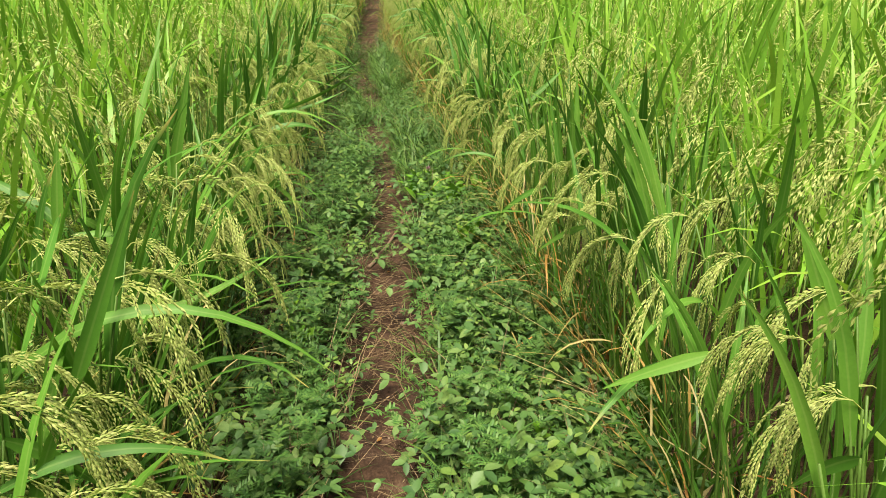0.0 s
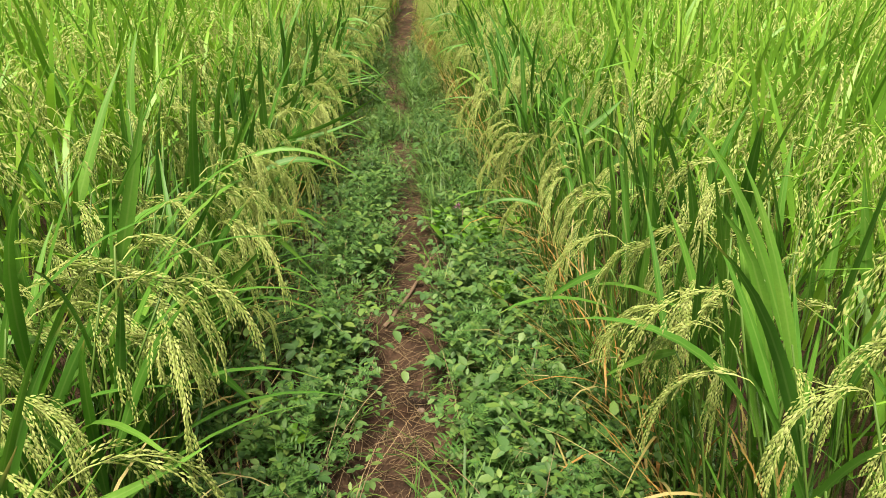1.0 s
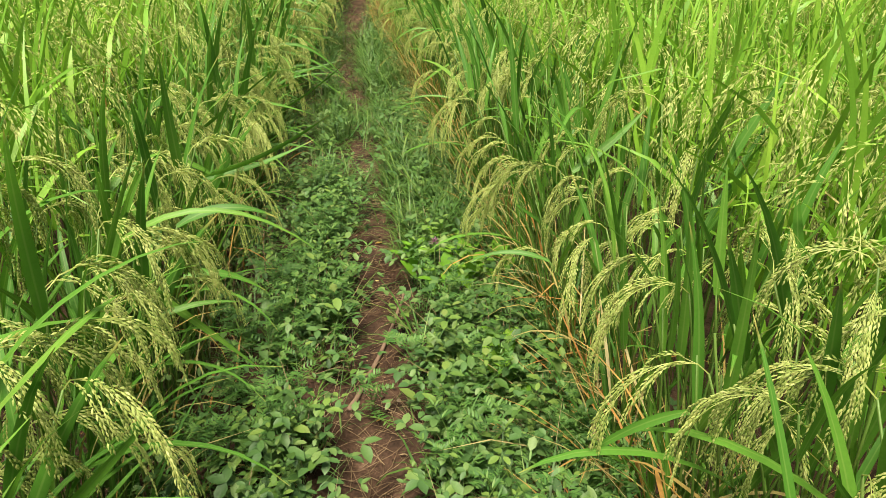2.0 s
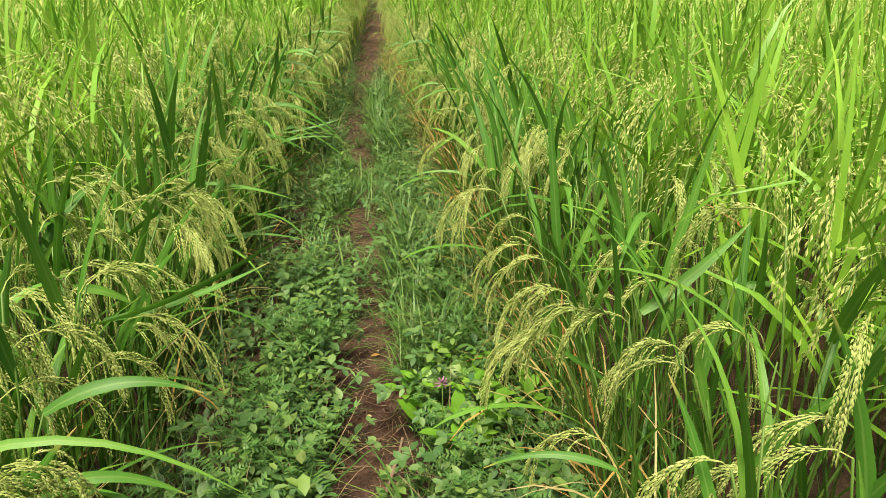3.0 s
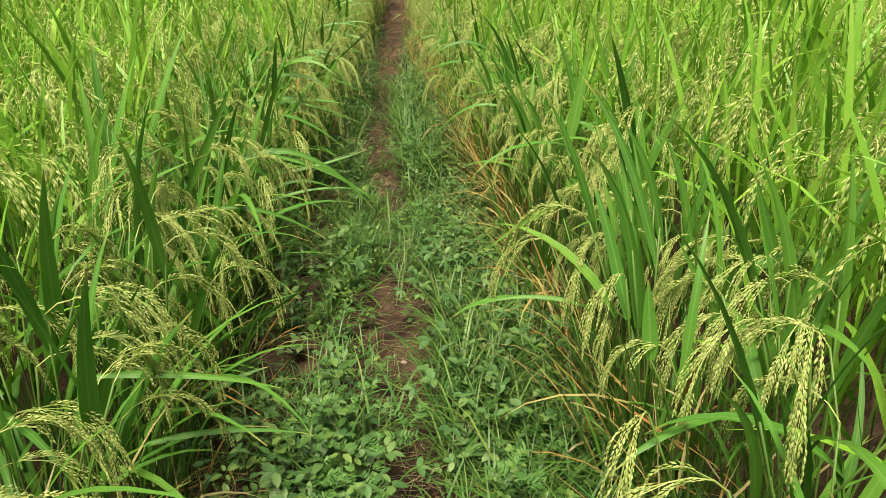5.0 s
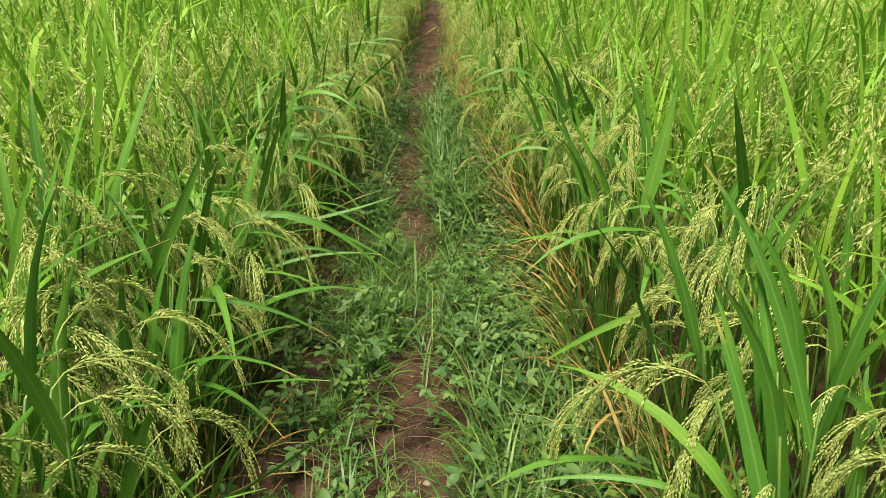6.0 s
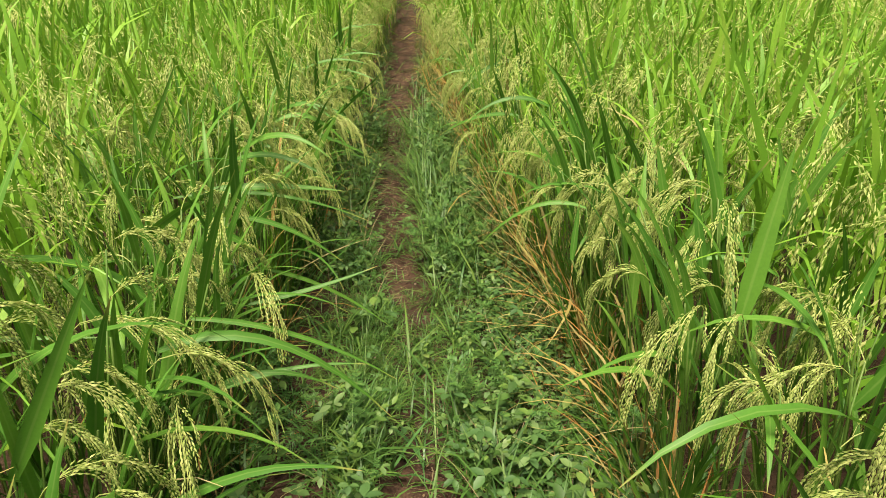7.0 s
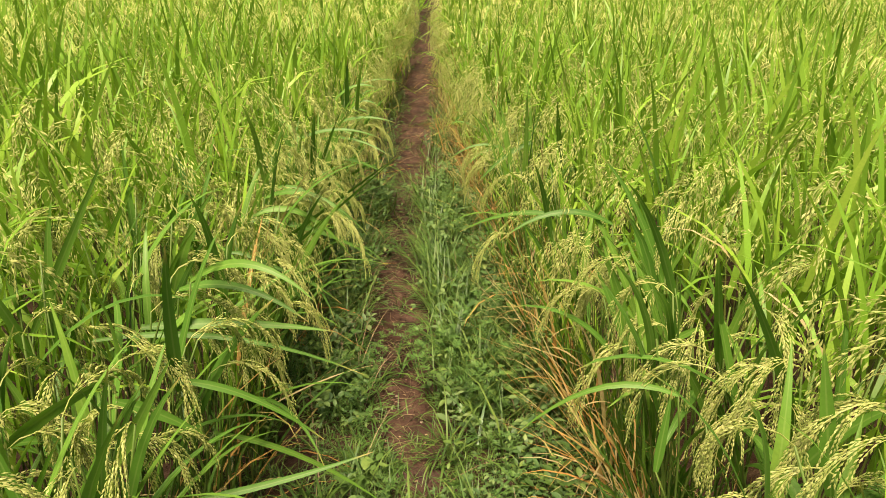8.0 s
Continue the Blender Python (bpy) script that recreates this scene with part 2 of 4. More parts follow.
def grains(points, ways, length, radius, form=HUSK, faces=HUSK_T):
    """Spindle-shaped grains at points, each lying along its way."""
    ways = unit(ways)
    a = unit(np.cross(ways, (0.2, 0.5, 0.83)))
    b = np.cross(ways, a)
    spin = np.arange(len(points))[:, None] * 2.4
    a, b = a * np.cos(spin) + b * np.sin(spin), b * np.cos(spin) - a * np.sin(spin)
    v = points[:, None] + radius * (form[None, :, 0:1] * a[:, None] + form[None, :, 1:2] * b[:, None]) + length * form[None, :, 2:3] * ways[:, None]
    t = faces[None] + len(form) * np.arange(len(points))[:, None, None]
    return v.reshape(-1, 3), t.reshape(-1, 3), 0


def panicle(start, az, el, length, droop, r, branches=11, gap=0.0034, long=0.0098, girth=0.0017, thin=False):
    """A nodding ear of rice: a bowed axis, branches that hang from it all to one side and grains in tight rows along them."""
    axis = arc(start, az, el, length, droop, 0.62, 9)
    pieces = [ribbon(axis, 0.0014) if thin else tube(axis, 0.0011, 0.0006, 3)]
    tan = unit(np.gradient(axis, axis=0))
    across = np.array((-math.sin(math.radians(az)), math.cos(math.radians(az)), 0))
    ahead = np.array((math.cos(math.radians(az)), math.sin(math.radians(az)), 0))
    pts, ways = [], []
    for k in range(branches):
        f = (0.10 + 0.88 * (k / (branches - 1)) ** 1.15) * 8
        i = min(int(f), 7)
        p = axis[i] + (axis[i + 1] - axis[i]) * (f - i)
        t = tan[i]
        loose = 0.5 if thin else 1.0
        splay, out = r.normal(0, 0.24) * loose, r.uniform(0.0, 0.3) * loose
        ln = length * (0.56 - 0.22 * k / branches) * r.uniform(0.75, 1.2)
        m = max(4, int(ln / gap))
        s = np.linspace(0, 1, m)[:, None]
        e = unit(t * (0.95 - 0.75 * s) + (across * splay + ahead * out) * (1 - s) ** 0.7 + np.array((0, 0, -1.0)) * (0.10 + 1.1 * s))
        line = p + np.cumsum(e, 0) * ln / m
        if not thin:
            pieces.append(tube(line[:: max(1, m // 3)], 0.0005, 0.0003, 3))
        use = s[:, 0] > 0.16
        side = unit(np.cross(e, unit(r.normal(0, 1, 3)))) * np.where(np.arange(m) % 2, 1, -1)[:, None]
        pts.append((line + side * girth * 0.8)[use])
        ways.append((e + 0.18 * side + r.normal(0, 0.09 * loose, (m, 3)))[use])
    pts, ways = np.concatenate(pts), np.concatenate(ways)
    form = (SLIM, SLIM_T) if thin else (HUSK, HUSK_T)
    pieces.append(grains(pts, ways, long, girth, *form))
    return join(pieces)


def placed(piece, x, y, z, turn, scale):
    c, s = math.cos(turn) * scale, math.sin(turn) * scale
    v = piece[0]
    return np.stack([v[:, 0] * c - v[:, 1] * s + x, v[:, 0] * s + v[:, 1] * c + y, v[:, 2] * scale + z], 1), piece[1], piece[2]


# ---- the ground ----
FIELD = -0.17    # height of the paddy soil


def rice_edge(side, y):
    """Where the feet of the rice stand: the bund narrows ahead and bears to the right."""
    if side < 0:
        return float(np.interp(y, (0, 5, 7, 9, 11, 13.5, 17, 24, 42), (-0.60, -0.58, -0.50, -0.42, -0.31, -0.13, 0.05, 0.5, 3.2)))
    return float(np.interp(y, (0, 4, 6.4, 7.8, 9, 12, 14, 17, 24, 42), (0.63, 0.62, 0.57, 0.52, 0.48, 0.44, 0.50, 0.60, 1.05, 4.0)))


def bund_middle(y):
    return 0.5 * (rice_edge(-1, y) + rice_edge(1, y))


def centre(y):
    """The worn track wanders along the bund."""
    return float(np.interp(y, (1.35, 1.75, 2.1, 2.5, 3, 3.4, 3.8, 4.3, 4.8, 5.2, 5.75, 6.65, 7.1, 7.65, 8.2, 8.9, 10.5, 11.7, 13, 15, 17, 20, 26, 42),
                           (-0.06, -0.03, 0, 0.013, 0.033, 0.05, 0.06, 0.055, 0.043, 0.043, 0.0, -0.002, -0.042, -0.055, -0.042, -0.025, 0.02, 0.05, 0.1, 0.2, 0.3, 0.46, 0.95, 3.6)))


def track_half(y):
    """Half the bare track's width."""
    return float(np.interp(y, (1.3, 1.6, 2, 2.6, 3.1, 3.8, 4.3, 4.5, 4.9, 5.25, 6.5, 7.1, 7.6, 8, 8.6, 10, 12, 16, 20),
                           (0.10, 0.13, 0.11, 0.11, 0.09, 0.10, 0.078, 0.085, 0.125, 0.125, 0.095, 0.125, 0.105, 0.12, 0.085, 0.11, 0.15, 0.2, 0.24)))


def rise(y):
    """Beyond the walk the land climbs gently."""
    s = min(y, 90.0) - 9.5
    return 0.03 * (s + math.sqrt(s * s + 2.0))


def ground_height(x, y):
    half = 0.5 * (rice_edge(1, y) - rice_edge(-1, y))
    d = abs(x - bund_middle(y))
    k = min(max((d - half + 0.17) / 0.19, 0), 1)
    z = FIELD * k * k * (3 - 2 * k) + rise(y) - rise(2.5) - 0.012
    if d < 1.0 and -2 < y < 30:
        t = (x - centre(y)) / (track_half(y) + 0.01)
        worn = math.exp(-t * t * t * t)
        z += -0.026 * worn + 0.022 * worn * noise.noise((x * 4, y * 3.1, 7))
        lip = noise.noise((x * 2.0, y * 2.6, 11))   # trodden hollows with a sharp lip across the track
        z += 0.030 * worn * (1 / (1 + math.exp(-24 * (lip - 0.12))) - 0.3) * (y > 6.2)
        z += 0.014 * noise.noise((x * 5, y * 5, 0)) + 0.010 * noise.noise((x * 17, y * 17, 3)) + 0.005 * noise.noise((x * 47, y * 47, 5))
    return z


def build_ground():
    xs = np.concatenate([-np.geomspace(400, 1.0, 22), np.linspace(-0.9, -0.3, 24), np.linspace(-0.28, 0.42, 52), np.linspace(0.44, 0.9, 18), np.geomspace(1.0, 400, 22)])
    ys = np.concatenate([-np.geomspace(300, 0.5, 14), np.linspace(0, 8, 340), np.linspace(8.04, 15, 180), np.geomspace(15.1, 500, 40)])
    verts = np.array([(x, y, ground_height(x, y)) for y in ys for x in xs])
    nx = len(xs)
    a = (np.arange(len(ys) - 1)[:, None] * nx + np.arange(nx - 1)[None]).ravel()
    tris = np.concatenate([np.stack([a, a + 1, a + nx + 1], 1), np.stack([a, a + nx + 1, a + nx], 1)])
    ob = new("ground", mesh_of("ground", verts, tris, [mat_mud]))
    return tagged(ob, "damp reddish-brown earth bund with a worn bare footpath", "ground", kind="structure")


build_ground()


# ---- rice ----
def stalk_line(r, az, lean, height):
    return arc((r.uniform(-0.03, 0.03), r.uniform(-0.03, 0.03), -0.02), az, 90 - lean * 0.4, height, lean * 1.6, 1.3, 6)


def rice_plant(r, edge, heavy=False):
    """One clump of rice. Its heavy side faces +x, so that the clumps at the field's edge can nod over the path.
    edge: 0 inside the crop, 1 leaning over the bund, 2 upright at the bund with bare withered feet; heavy: every stalk bears an ear."""
    root = new("rice_plant")
    for k in range(5):
        az = r.normal(0, (100, 45, 75)[edge])
        h = r.uniform(*((0.82, 0.98), (0.70, 0.92), (0.68, 0.92))[edge])
        line = stalk_line(r, az, r.uniform(*((3, 14), (3, 15), (2, 13))[edge]), h)
        st = part("stalk", tube(line, 0.0036, 0.0019, 5), mat_stalk, root)
        # the flag leaf on top, a lower blade, and an ear
        up = line[4] + (line[5] - line[4]) * r.uniform(-0.6, 0.6)
        if r.random() < (0.75, 0.75, 0.82)[edge]:
            flag = arc(up, az + r.normal(0, 60), r.uniform(64, 84), r.uniform(0.28, 0.42), r.uniform(5, 40), 2.2, 8, r.normal(0, 0.25))
        else:
            flag = arc(up, az + r.normal(0, 45), r.uniform(35, 60), r.uniform(0.34, 0.50), r.uniform(50, 105), 1.3, 9, r.normal(0, 0.3))
        ang = r.uniform(0, 2 * math.pi)
        part("leaf", blade(flag, r.uniform(0.018, 0.029), (math.cos(ang), math.sin(ang), 0.1)), mat_leaf, st)
        dry = r.random() < (0.02, 0.14, 0.28)[edge]
        if edge == 2:
            low = line[1] + (line[2] - line[1]) * r.uniform(-0.6, 1)
            lower = arc(low, az + r.normal(0, 70), r.uniform(60, 84), r.uniform(0.36, 0.55), r.uniform(0, 60), 1.8, 8, r.normal(0, 0.3))
        else:
            low = line[2] + (line[3] - line[2]) * r.uniform(-0.5, 1)
            lower = arc(low, az + r.normal(0, 70), r.uniform(58, 82), r.uniform(0.34, 0.52), r.uniform(15, 75), 1.7, 8, r.normal(0, 0.3))
        part("leaf", blade(lower, r.uniform(0.006, 0.010) if dry else r.uniform(0.014, 0.023)), mat_dry if dry else mat_leaf, st, "withered orange leaf" if dry else "")
        if heavy or k < (4, 2, 2)[edge]:
            piece = panicle(line[5], az + r.normal(0, 35), r.uniform(55, 80), r.uniform(0.17, 0.23), r.uniform(140, 168), r, int(r.integers(12, 16)), 0.0043, 0.0100, 0.0017)
            part("panicle", piece, mat_grain, st, "nodding ear of yellow-green grains")
    for k in range((2 if heavy else 1) if edge == 1 else 0):   # long blades that arch out over the bund
        start = (0.04, r.uniform(-0.05, 0.05), r.uniform(0.30, 0.55))
        long_leaf = arc(start, r.normal(0, 45), r.uniform(40, 65), r.uniform(0.36, 0.52), r.uniform(50, 95), 1.3, 10, r.normal(0, 0.25))
        part("leaf", blade(long_leaf, r.uniform(0.013, 0.020)), mat_leaf, root)
    for k in range((0, 2, 6)[edge]):   # narrow blades that rise from the foot
        low = arc((r.normal(0, 0.03), r.normal(0, 0.06), 0.02), r.normal(0, 90), r.uniform(66, 86), r.uniform(0.40, 0.66), r.uniform(0, 45), 1.6, 7, r.normal(0, 0.2))
        ang = r.uniform(0, 2 * math.pi)
        part("leaf", blade(low, r.uniform(0.009, 0.015), (math.cos(ang), math.sin(ang), 0.1)), mat_leaf, root)
    for k in range((0, 1, 5)[edge]):
        low = arc((0.02, r.uniform(-0.06, 0.06), 0.02), r.normal(0, 55), r.uniform(25, 72), r.uniform(0.25, 0.45), r.uniform(10, 80), 1.4, 6)
        part("leaf", blade(low, r.uniform(0.004, 0.008)), mat_dry, root, "withered orange leaf")
    return tagged(root, "ripening rice plant with drooping grain heads at the path's edge", "rice plant", "rice plants along the path")


STEP = 0.15
near_spots = []
for side in (-1, 1):
    for row in range(2):
        count = (54, 40)[row]
        for k in range(count):
            y = 0.55 + (k + 0.5 * (row % 2)) * STEP + rng.normal(0, 0.025)
            near_spots.append((rice_edge(side, y) + side * (0.03 + row * 0.15) + rng.normal(0, 0.03), y, side, row))

seed_2 = np.random.default_rng(12)
protos = {1: [rice_plant(seed_2, 1) for _ in range(4)], 3: [rice_plant(seed_2, 1, True) for _ in range(6)], 2: [rice_plant(seed_2, 2) for _ in range(7)], 0: [rice_plant(seed_2, 0) for _ in range(6)]}
unused = {k: list(v) for k, v in protos.items()}
for k, (x, y, side, row) in enumerate(near_spots):
    if row == 0 and y > 1.0 and rng.random() < (0.28 if side > 0 else 0.24):
        continue   # the plants with a place of their own stand here
    turn = (math.pi if side > 0 else 0.0) + rng.normal(0, (0.9 if side > 0 else 0.45) if row == 0 else 1.0)
    scale = rng.uniform(0.92, 1.1)
    m = Matrix.Translation((x, y, ground_height(x, y))) @ Matrix.Rotation(turn, 4, "Z") @ Matrix.Scale(scale, 4)
    kind = 0 if row > 0 else (1 if side < 0 else 2)
    if row == 1 and rng.random() < 0.5:
        kind = 1 if side < 0 else 2
    if kind == 1 and not 4.2 < y < 5.5:
        kind = 3   # but for a thin stretch the ears hang thickly here
    if unused[kind]:
        unused[kind].pop().matrix_basis = m
    else:
        copy_thing(protos[kind][int(rng.integers(0, len(protos[kind])))], Matrix.Identity(4)).matrix_basis = m


def build_tillers():
    """The close-set lower stems and sheaths between the clumps, down to the mud."""
    pieces = []
    for x, y, side, row in near_spots:
        for k in range(14 if row == 0 else 9):
            bx, by = x + rng.normal(0, 0.045), y + rng.normal(0, 0.05)
            az = (180 if side > 0 else 0) + rng.normal(0, 90)
            if k < 5:
                v, t, _ = ribbon(arc((bx, by, FIELD), az, rng.uniform(74, 90), rng.uniform(0.40, 0.72), rng.uniform(0, 25), 1.4, 4), rng.uniform(0.006, 0.011), (rng.normal(), rng.normal(), 0.01))
                pieces.append((v, t, 1 if rng.random() < 0.45 else 0))
            else:
                v, t, _ = ribbon(arc((bx, by, FIELD + 0.04), az, rng.uniform(55, 85), rng.uniform(0.30, 0.62), rng.uniform(5, 70), 1.6, 5), rng.uniform(0.008, 0.015))
                pieces.append((v, t, 2 if rng.random() < (0.38 if side > 0 else 0.15) else 0))
    v, t, i = join(pieces)
    tagged(new("rice_tillers", mesh_of("rice_tillers", v, t, [mat_sheath, mat_stalk, mat_dry_far], i)), "close-set lower rice stems and sheaths, partly withered", "rice stems", kind="stuff")


build_tillers()


def bow(a, b, rise, n=9):
    """A line from a to b that rises between them."""
    a, b = np.asarray(a, float), np.asarray(b, float)
    s = np.linspace(0, 1, n)[:, None]
    return a * (1 - s) ** 2 + 2 * s * (1 - s) * ((a + b) / 2 + (0, 0, rise)) + b * s ** 2


def single_plant(top):
    """A rice plant of one stalk, rooted at the field's edge, that reaches to top. Gives its root, stalk and foot."""
    side = 1 if top[0] > 0 else -1
    foot = np.array((side * max(abs(top[0]) + 0.05, abs(rice_edge(side, top[1])) - 0.04), top[1] + rng.uniform(-0.03, 0.06), 0))
    foot[2] = ground_height(foot[0], foot[1]) - 0.01
    root = new("rice_plant")
    root.location = foot
    rel = np.asarray(top, float) - foot
    s = np.linspace(0, 1, 7)[:, None]
    line = 2 * s * (1 - s) * np.array((0, 0, rel[2] * 0.75)) + rel * s ** 2
    st = part("stalk", tube(line, 0.0036, 0.0019, 5), mat_stalk, root)
    tagged(root, "single rice stalk leaning out from the field's edge", "rice plant", "rice plants along the path")
    return st, foot, line


def ear_plant(apex, tip):
    """A plant whose ear bends over at apex and hangs down to tip."""
    apex, tip = np.array(apex), np.array(tip)
    flat = tip[:2] - apex[:2]
    if np.linalg.norm(flat) < 0.03:
        flat = np.array((-0.05 * np.sign(apex[0]), 0.0))
    az = math.degrees(math.atan2(flat[1], flat[0])) + rng.normal(0, 12)
    ahead = np.array((math.cos(math.radians(az)), math.sin(math.radians(az)), 0))
    start = apex - ahead * 0.05 - (0, 0, 0.055)
    st, foot, line = single_plant(start)
    d = float(np.linalg.norm(tip - apex))
    ear = panicle(start - foot, az, 70, 0.08 + 0.66 * d, 160, rng, int(rng.integers(12, 17)))
    part("panicle", ear, mat_grain, st, "nodding ear of yellow-green grains")
    flag = arc(line[5], az + rng.normal(0, 70), rng.uniform(55, 82), rng.uniform(0.26, 0.38), rng.uniform(10, 60), 1.8, 8)
    part("leaf", blade(flag, rng.uniform(0.012, 0.018)), mat_leaf, st)


def leaf_plant(base, tip, rise, width):
    """A plant that is seen by one long blade, from base on the stalk to tip."""
    st, foot, _ = single_plant(base)
    upright = tip[2] > base[2] + 0.12
    side = (0.9, -0.35 * np.sign(base[0]), 0.0) if upright else np.cross(np.subtract(tip, base), (0.25 * np.sign(base[0]), -0.7, 0.7))   # its face turned up and out over the path
    part("leaf", blade(bow(np.array(base) - foot, np.array(tip) - foot, rise, 10), width, side), mat_leaf, st)


ear_plant((0.53, 0.64, 0.70), (0.43, 0.65, 0.56))
ear_plant((-0.44, 0.73, 0.65), (-0.42, 0.74, 0.52))
ear_plant((0.56, 0.80, 0.70), (0.50, 0.81, 0.58))
ear_plant((0.56, 0.83, 0.70), (0.45, 0.84, 0.58))
ear_plant((-0.57, 0.86, 0.70), (-0.55, 0.87, 0.50))
ear_plant((-0.44, 1.01, 0.63), (-0.38, 1.02, 0.47))
ear_plant((0.64, 1.09, 0.70), (0.57, 1.10, 0.55))
ear_plant((0.97, 1.16, 0.70), (0.96, 1.17, 0.53))
ear_plant((-0.72, 1.31, 0.70), (-0.72, 1.32, 0.45))
ear_plant((0.47, 1.43, 0.70), (0.44, 1.44, 0.60))
ear_plant((-0.44, 1.51, 0.64), (-0.40, 1.52, 0.51))
ear_plant((0.44, 1.52, 0.68), (0.41, 1.53, 0.56))
ear_plant((-0.44, 1.59, 0.67), (-0.40, 1.60, 0.61))
ear_plant((0.67, 1.60, 0.70), (0.65, 1.61, 0.51))
ear_plant((0.44, 1.61, 0.61), (0.39, 1.62, 0.53))
ear_plant((0.51, 1.74, 0.70), (0.46, 1.75, 0.53))
ear_plant((0.62, 1.78, 0.70), (0.57, 1.79, 0.54))
ear_plant((-0.44, 1.89, 0.64), (-0.36, 1.90, 0.48))
ear_plant((0.49, 2.02, 0.72), (0.39, 2.02, 0.57))
ear_plant((-0.44, 2.13, 0.59), (-0.42, 2.14, 0.50))
ear_plant((0.51, 2.16, 0.70), (0.45, 2.17, 0.53))
ear_plant((-0.44, 2.16, 0.36), (-0.37, 2.17, 0.21))
ear_plant((-0.43, 2.33, 0.72), (-0.28, 2.34, 0.52))
ear_plant((0.46, 2.34, 0.70), (0.44, 2.35, 0.60))
ear_plant((-0.44, 2.57, 0.58), (-0.34, 2.58, 0.48))
ear_plant((0.52, 2.62, 0.70), (0.47, 2.63, 0.62))
ear_plant((0.65, 2.66, 0.70), (0.60, 2.67, 0.62))
ear_plant((0.44, 2.69, 0.47), (0.44, 2.70, 0.31))
ear_plant((0.47, 2.73, 0.70), (0.42, 2.74, 0.60))
ear_plant((0.44, 2.75, 0.69), (0.33, 2.76, 0.55))
ear_plant((0.59, 2.81, 0.72), (0.56, 2.82, 0.63))
ear_plant((0.42, 2.93, 0.65), (0.37, 2.94, 0.49))
ear_plant((0.44, 2.99, 0.51), (0.40, 3.00, 0.38))
ear_plant((0.67, 3.02, 0.70), (0.61, 3.03, 0.47))
ear_plant((-0.49, 3.03, 0.70), (-0.45, 3.04, 0.55))
ear_plant((-0.44, 3.07, 0.53), (-0.39, 3.08, 0.32))
ear_plant((0.44, 3.10, 0.64), (0.35, 3.11, 0.47))
ear_plant((0.44, 3.12, 0.43), (0.31, 3.13, 0.31))
ear_plant((-0.53, 3.20, 0.70), (-0.47, 3.21, 0.49))
ear_plant((0.44, 3.23, 0.62), (0.40, 3.24, 0.40))
ear_plant((0.94, 3.25, 0.70), (0.92, 3.26, 0.65))
ear_plant((0.44, 3.35, 0.66), (0.40, 3.36, 0.56))
ear_plant((-0.44, 3.56, 0.54), (-0.38, 3.56, 0.38))
ear_plant((-0.48, 3.61, 0.70), (-0.46, 3.62, 0.55))
ear_plant((0.62, 3.75, 0.70), (0.60, 3.75, 0.61))
ear_plant((0.44, 3.78, 0.67), (0.42, 3.79, 0.58))
ear_plant((-0.45, 3.84, 0.70), (-0.39, 3.85, 0.59))
ear_plant((0.64, 4.02, 0.70), (0.60, 4.03, 0.57))
ear_plant((-0.89, 4.11, 0.70), (-0.96, 4.12, 0.59))
ear_plant((0.72, 4.12, 0.70), (0.66, 4.12, 0.54))
ear_plant((0.56, 4.17, 0.70), (0.51, 4.18, 0.56))
ear_plant((-0.65, 4.21, 0.70), (-0.59, 4.22, 0.54))
ear_plant((-0.52, 4.25, 0.70), (-0.45, 4.26, 0.59))
ear_plant((0.59, 4.34, 0.72), (0.58, 4.35, 0.57))
ear_plant((0.49, 4.46, 0.70), (0.48, 4.47, 0.59))
ear_plant((-0.60, 4.46, 0.70), (-0.49, 4.47, 0.54))
ear_plant((0.78, 4.53, 0.70), (0.78, 4.54, 0.59))
ear_plant((1.12, 4.57, 0.70), (1.13, 4.58, 0.58))
ear_plant((0.61, 4.58, 0.70), (0.57, 4.59, 0.55))
ear_plant((0.51, 4.76, 0.70), (0.46, 4.77, 0.61))
ear_plant((-0.50, 4.76, 0.70), (-0.47, 4.77, 0.61))
ear_plant((0.64, 4.78, 0.70), (0.61, 4.79, 0.45))
ear_plant((-0.44, 4.79, 0.50), (-0.40, 4.80, 0.36))
ear_plant((0.94, 4.82, 0.70), (1.00, 4.83, 0.60))
ear_plant((-0.42, 5.00, 0.64), (-0.44, 5.00, 0.31))
ear_plant((0.76, 5.01, 0.70), (0.78, 5.02, 0.56))
ear_plant((-0.56, 5.03, 0.70), (-0.56, 5.04, 0.30))
ear_plant((0.73, 5.04, 0.70), (0.71, 5.05, 0.52))
ear_plant((0.57, 5.06, 0.70), (0.46, 5.07, 0.54))
ear_plant((0.45, 5.15, 0.70), (0.40, 5.16, 0.58))
ear_plant((0.44, 5.34, 0.69), (0.40, 5.35, 0.65))
ear_plant((-0.47, 5.34, 0.70), (-0.39, 5.35, 0.67))
ear_plant((0.60, 5.54, 0.70), (0.58, 5.55, 0.51))
ear_plant((-0.63, 5.56, 0.70), (-0.58, 5.57, 0.57))
ear_plant((-0.50, 5.56, 0.70), (-0.61, 5.57, 0.64))
ear_plant((0.70, 5.66, 0.70), (0.63, 5.67, 0.41))
ear_plant((0.68, 5.80, 0.70), (0.69, 5.81, 0.61))
ear_plant((-0.64, 5.82, 0.70), (-0.47, 5.83, 0.44))
ear_plant((0.50, 5.86, 0.70), (0.47, 5.87, 0.61))
ear_plant((-0.52, 5.96, 0.70), (-0.43, 5.97, 0.39))
ear_plant((0.74, 6.04, 0.70), (0.72, 6.05, 0.61))
ear_plant((1.05, 6.15, 0.70), (1.05, 6.16, 0.52))
ear_plant((0.54, 6.15, 0.70), (0.48, 6.16, 0.52))
ear_plant((-0.44, 6.18, 0.45), (-0.37, 6.19, 0.27))
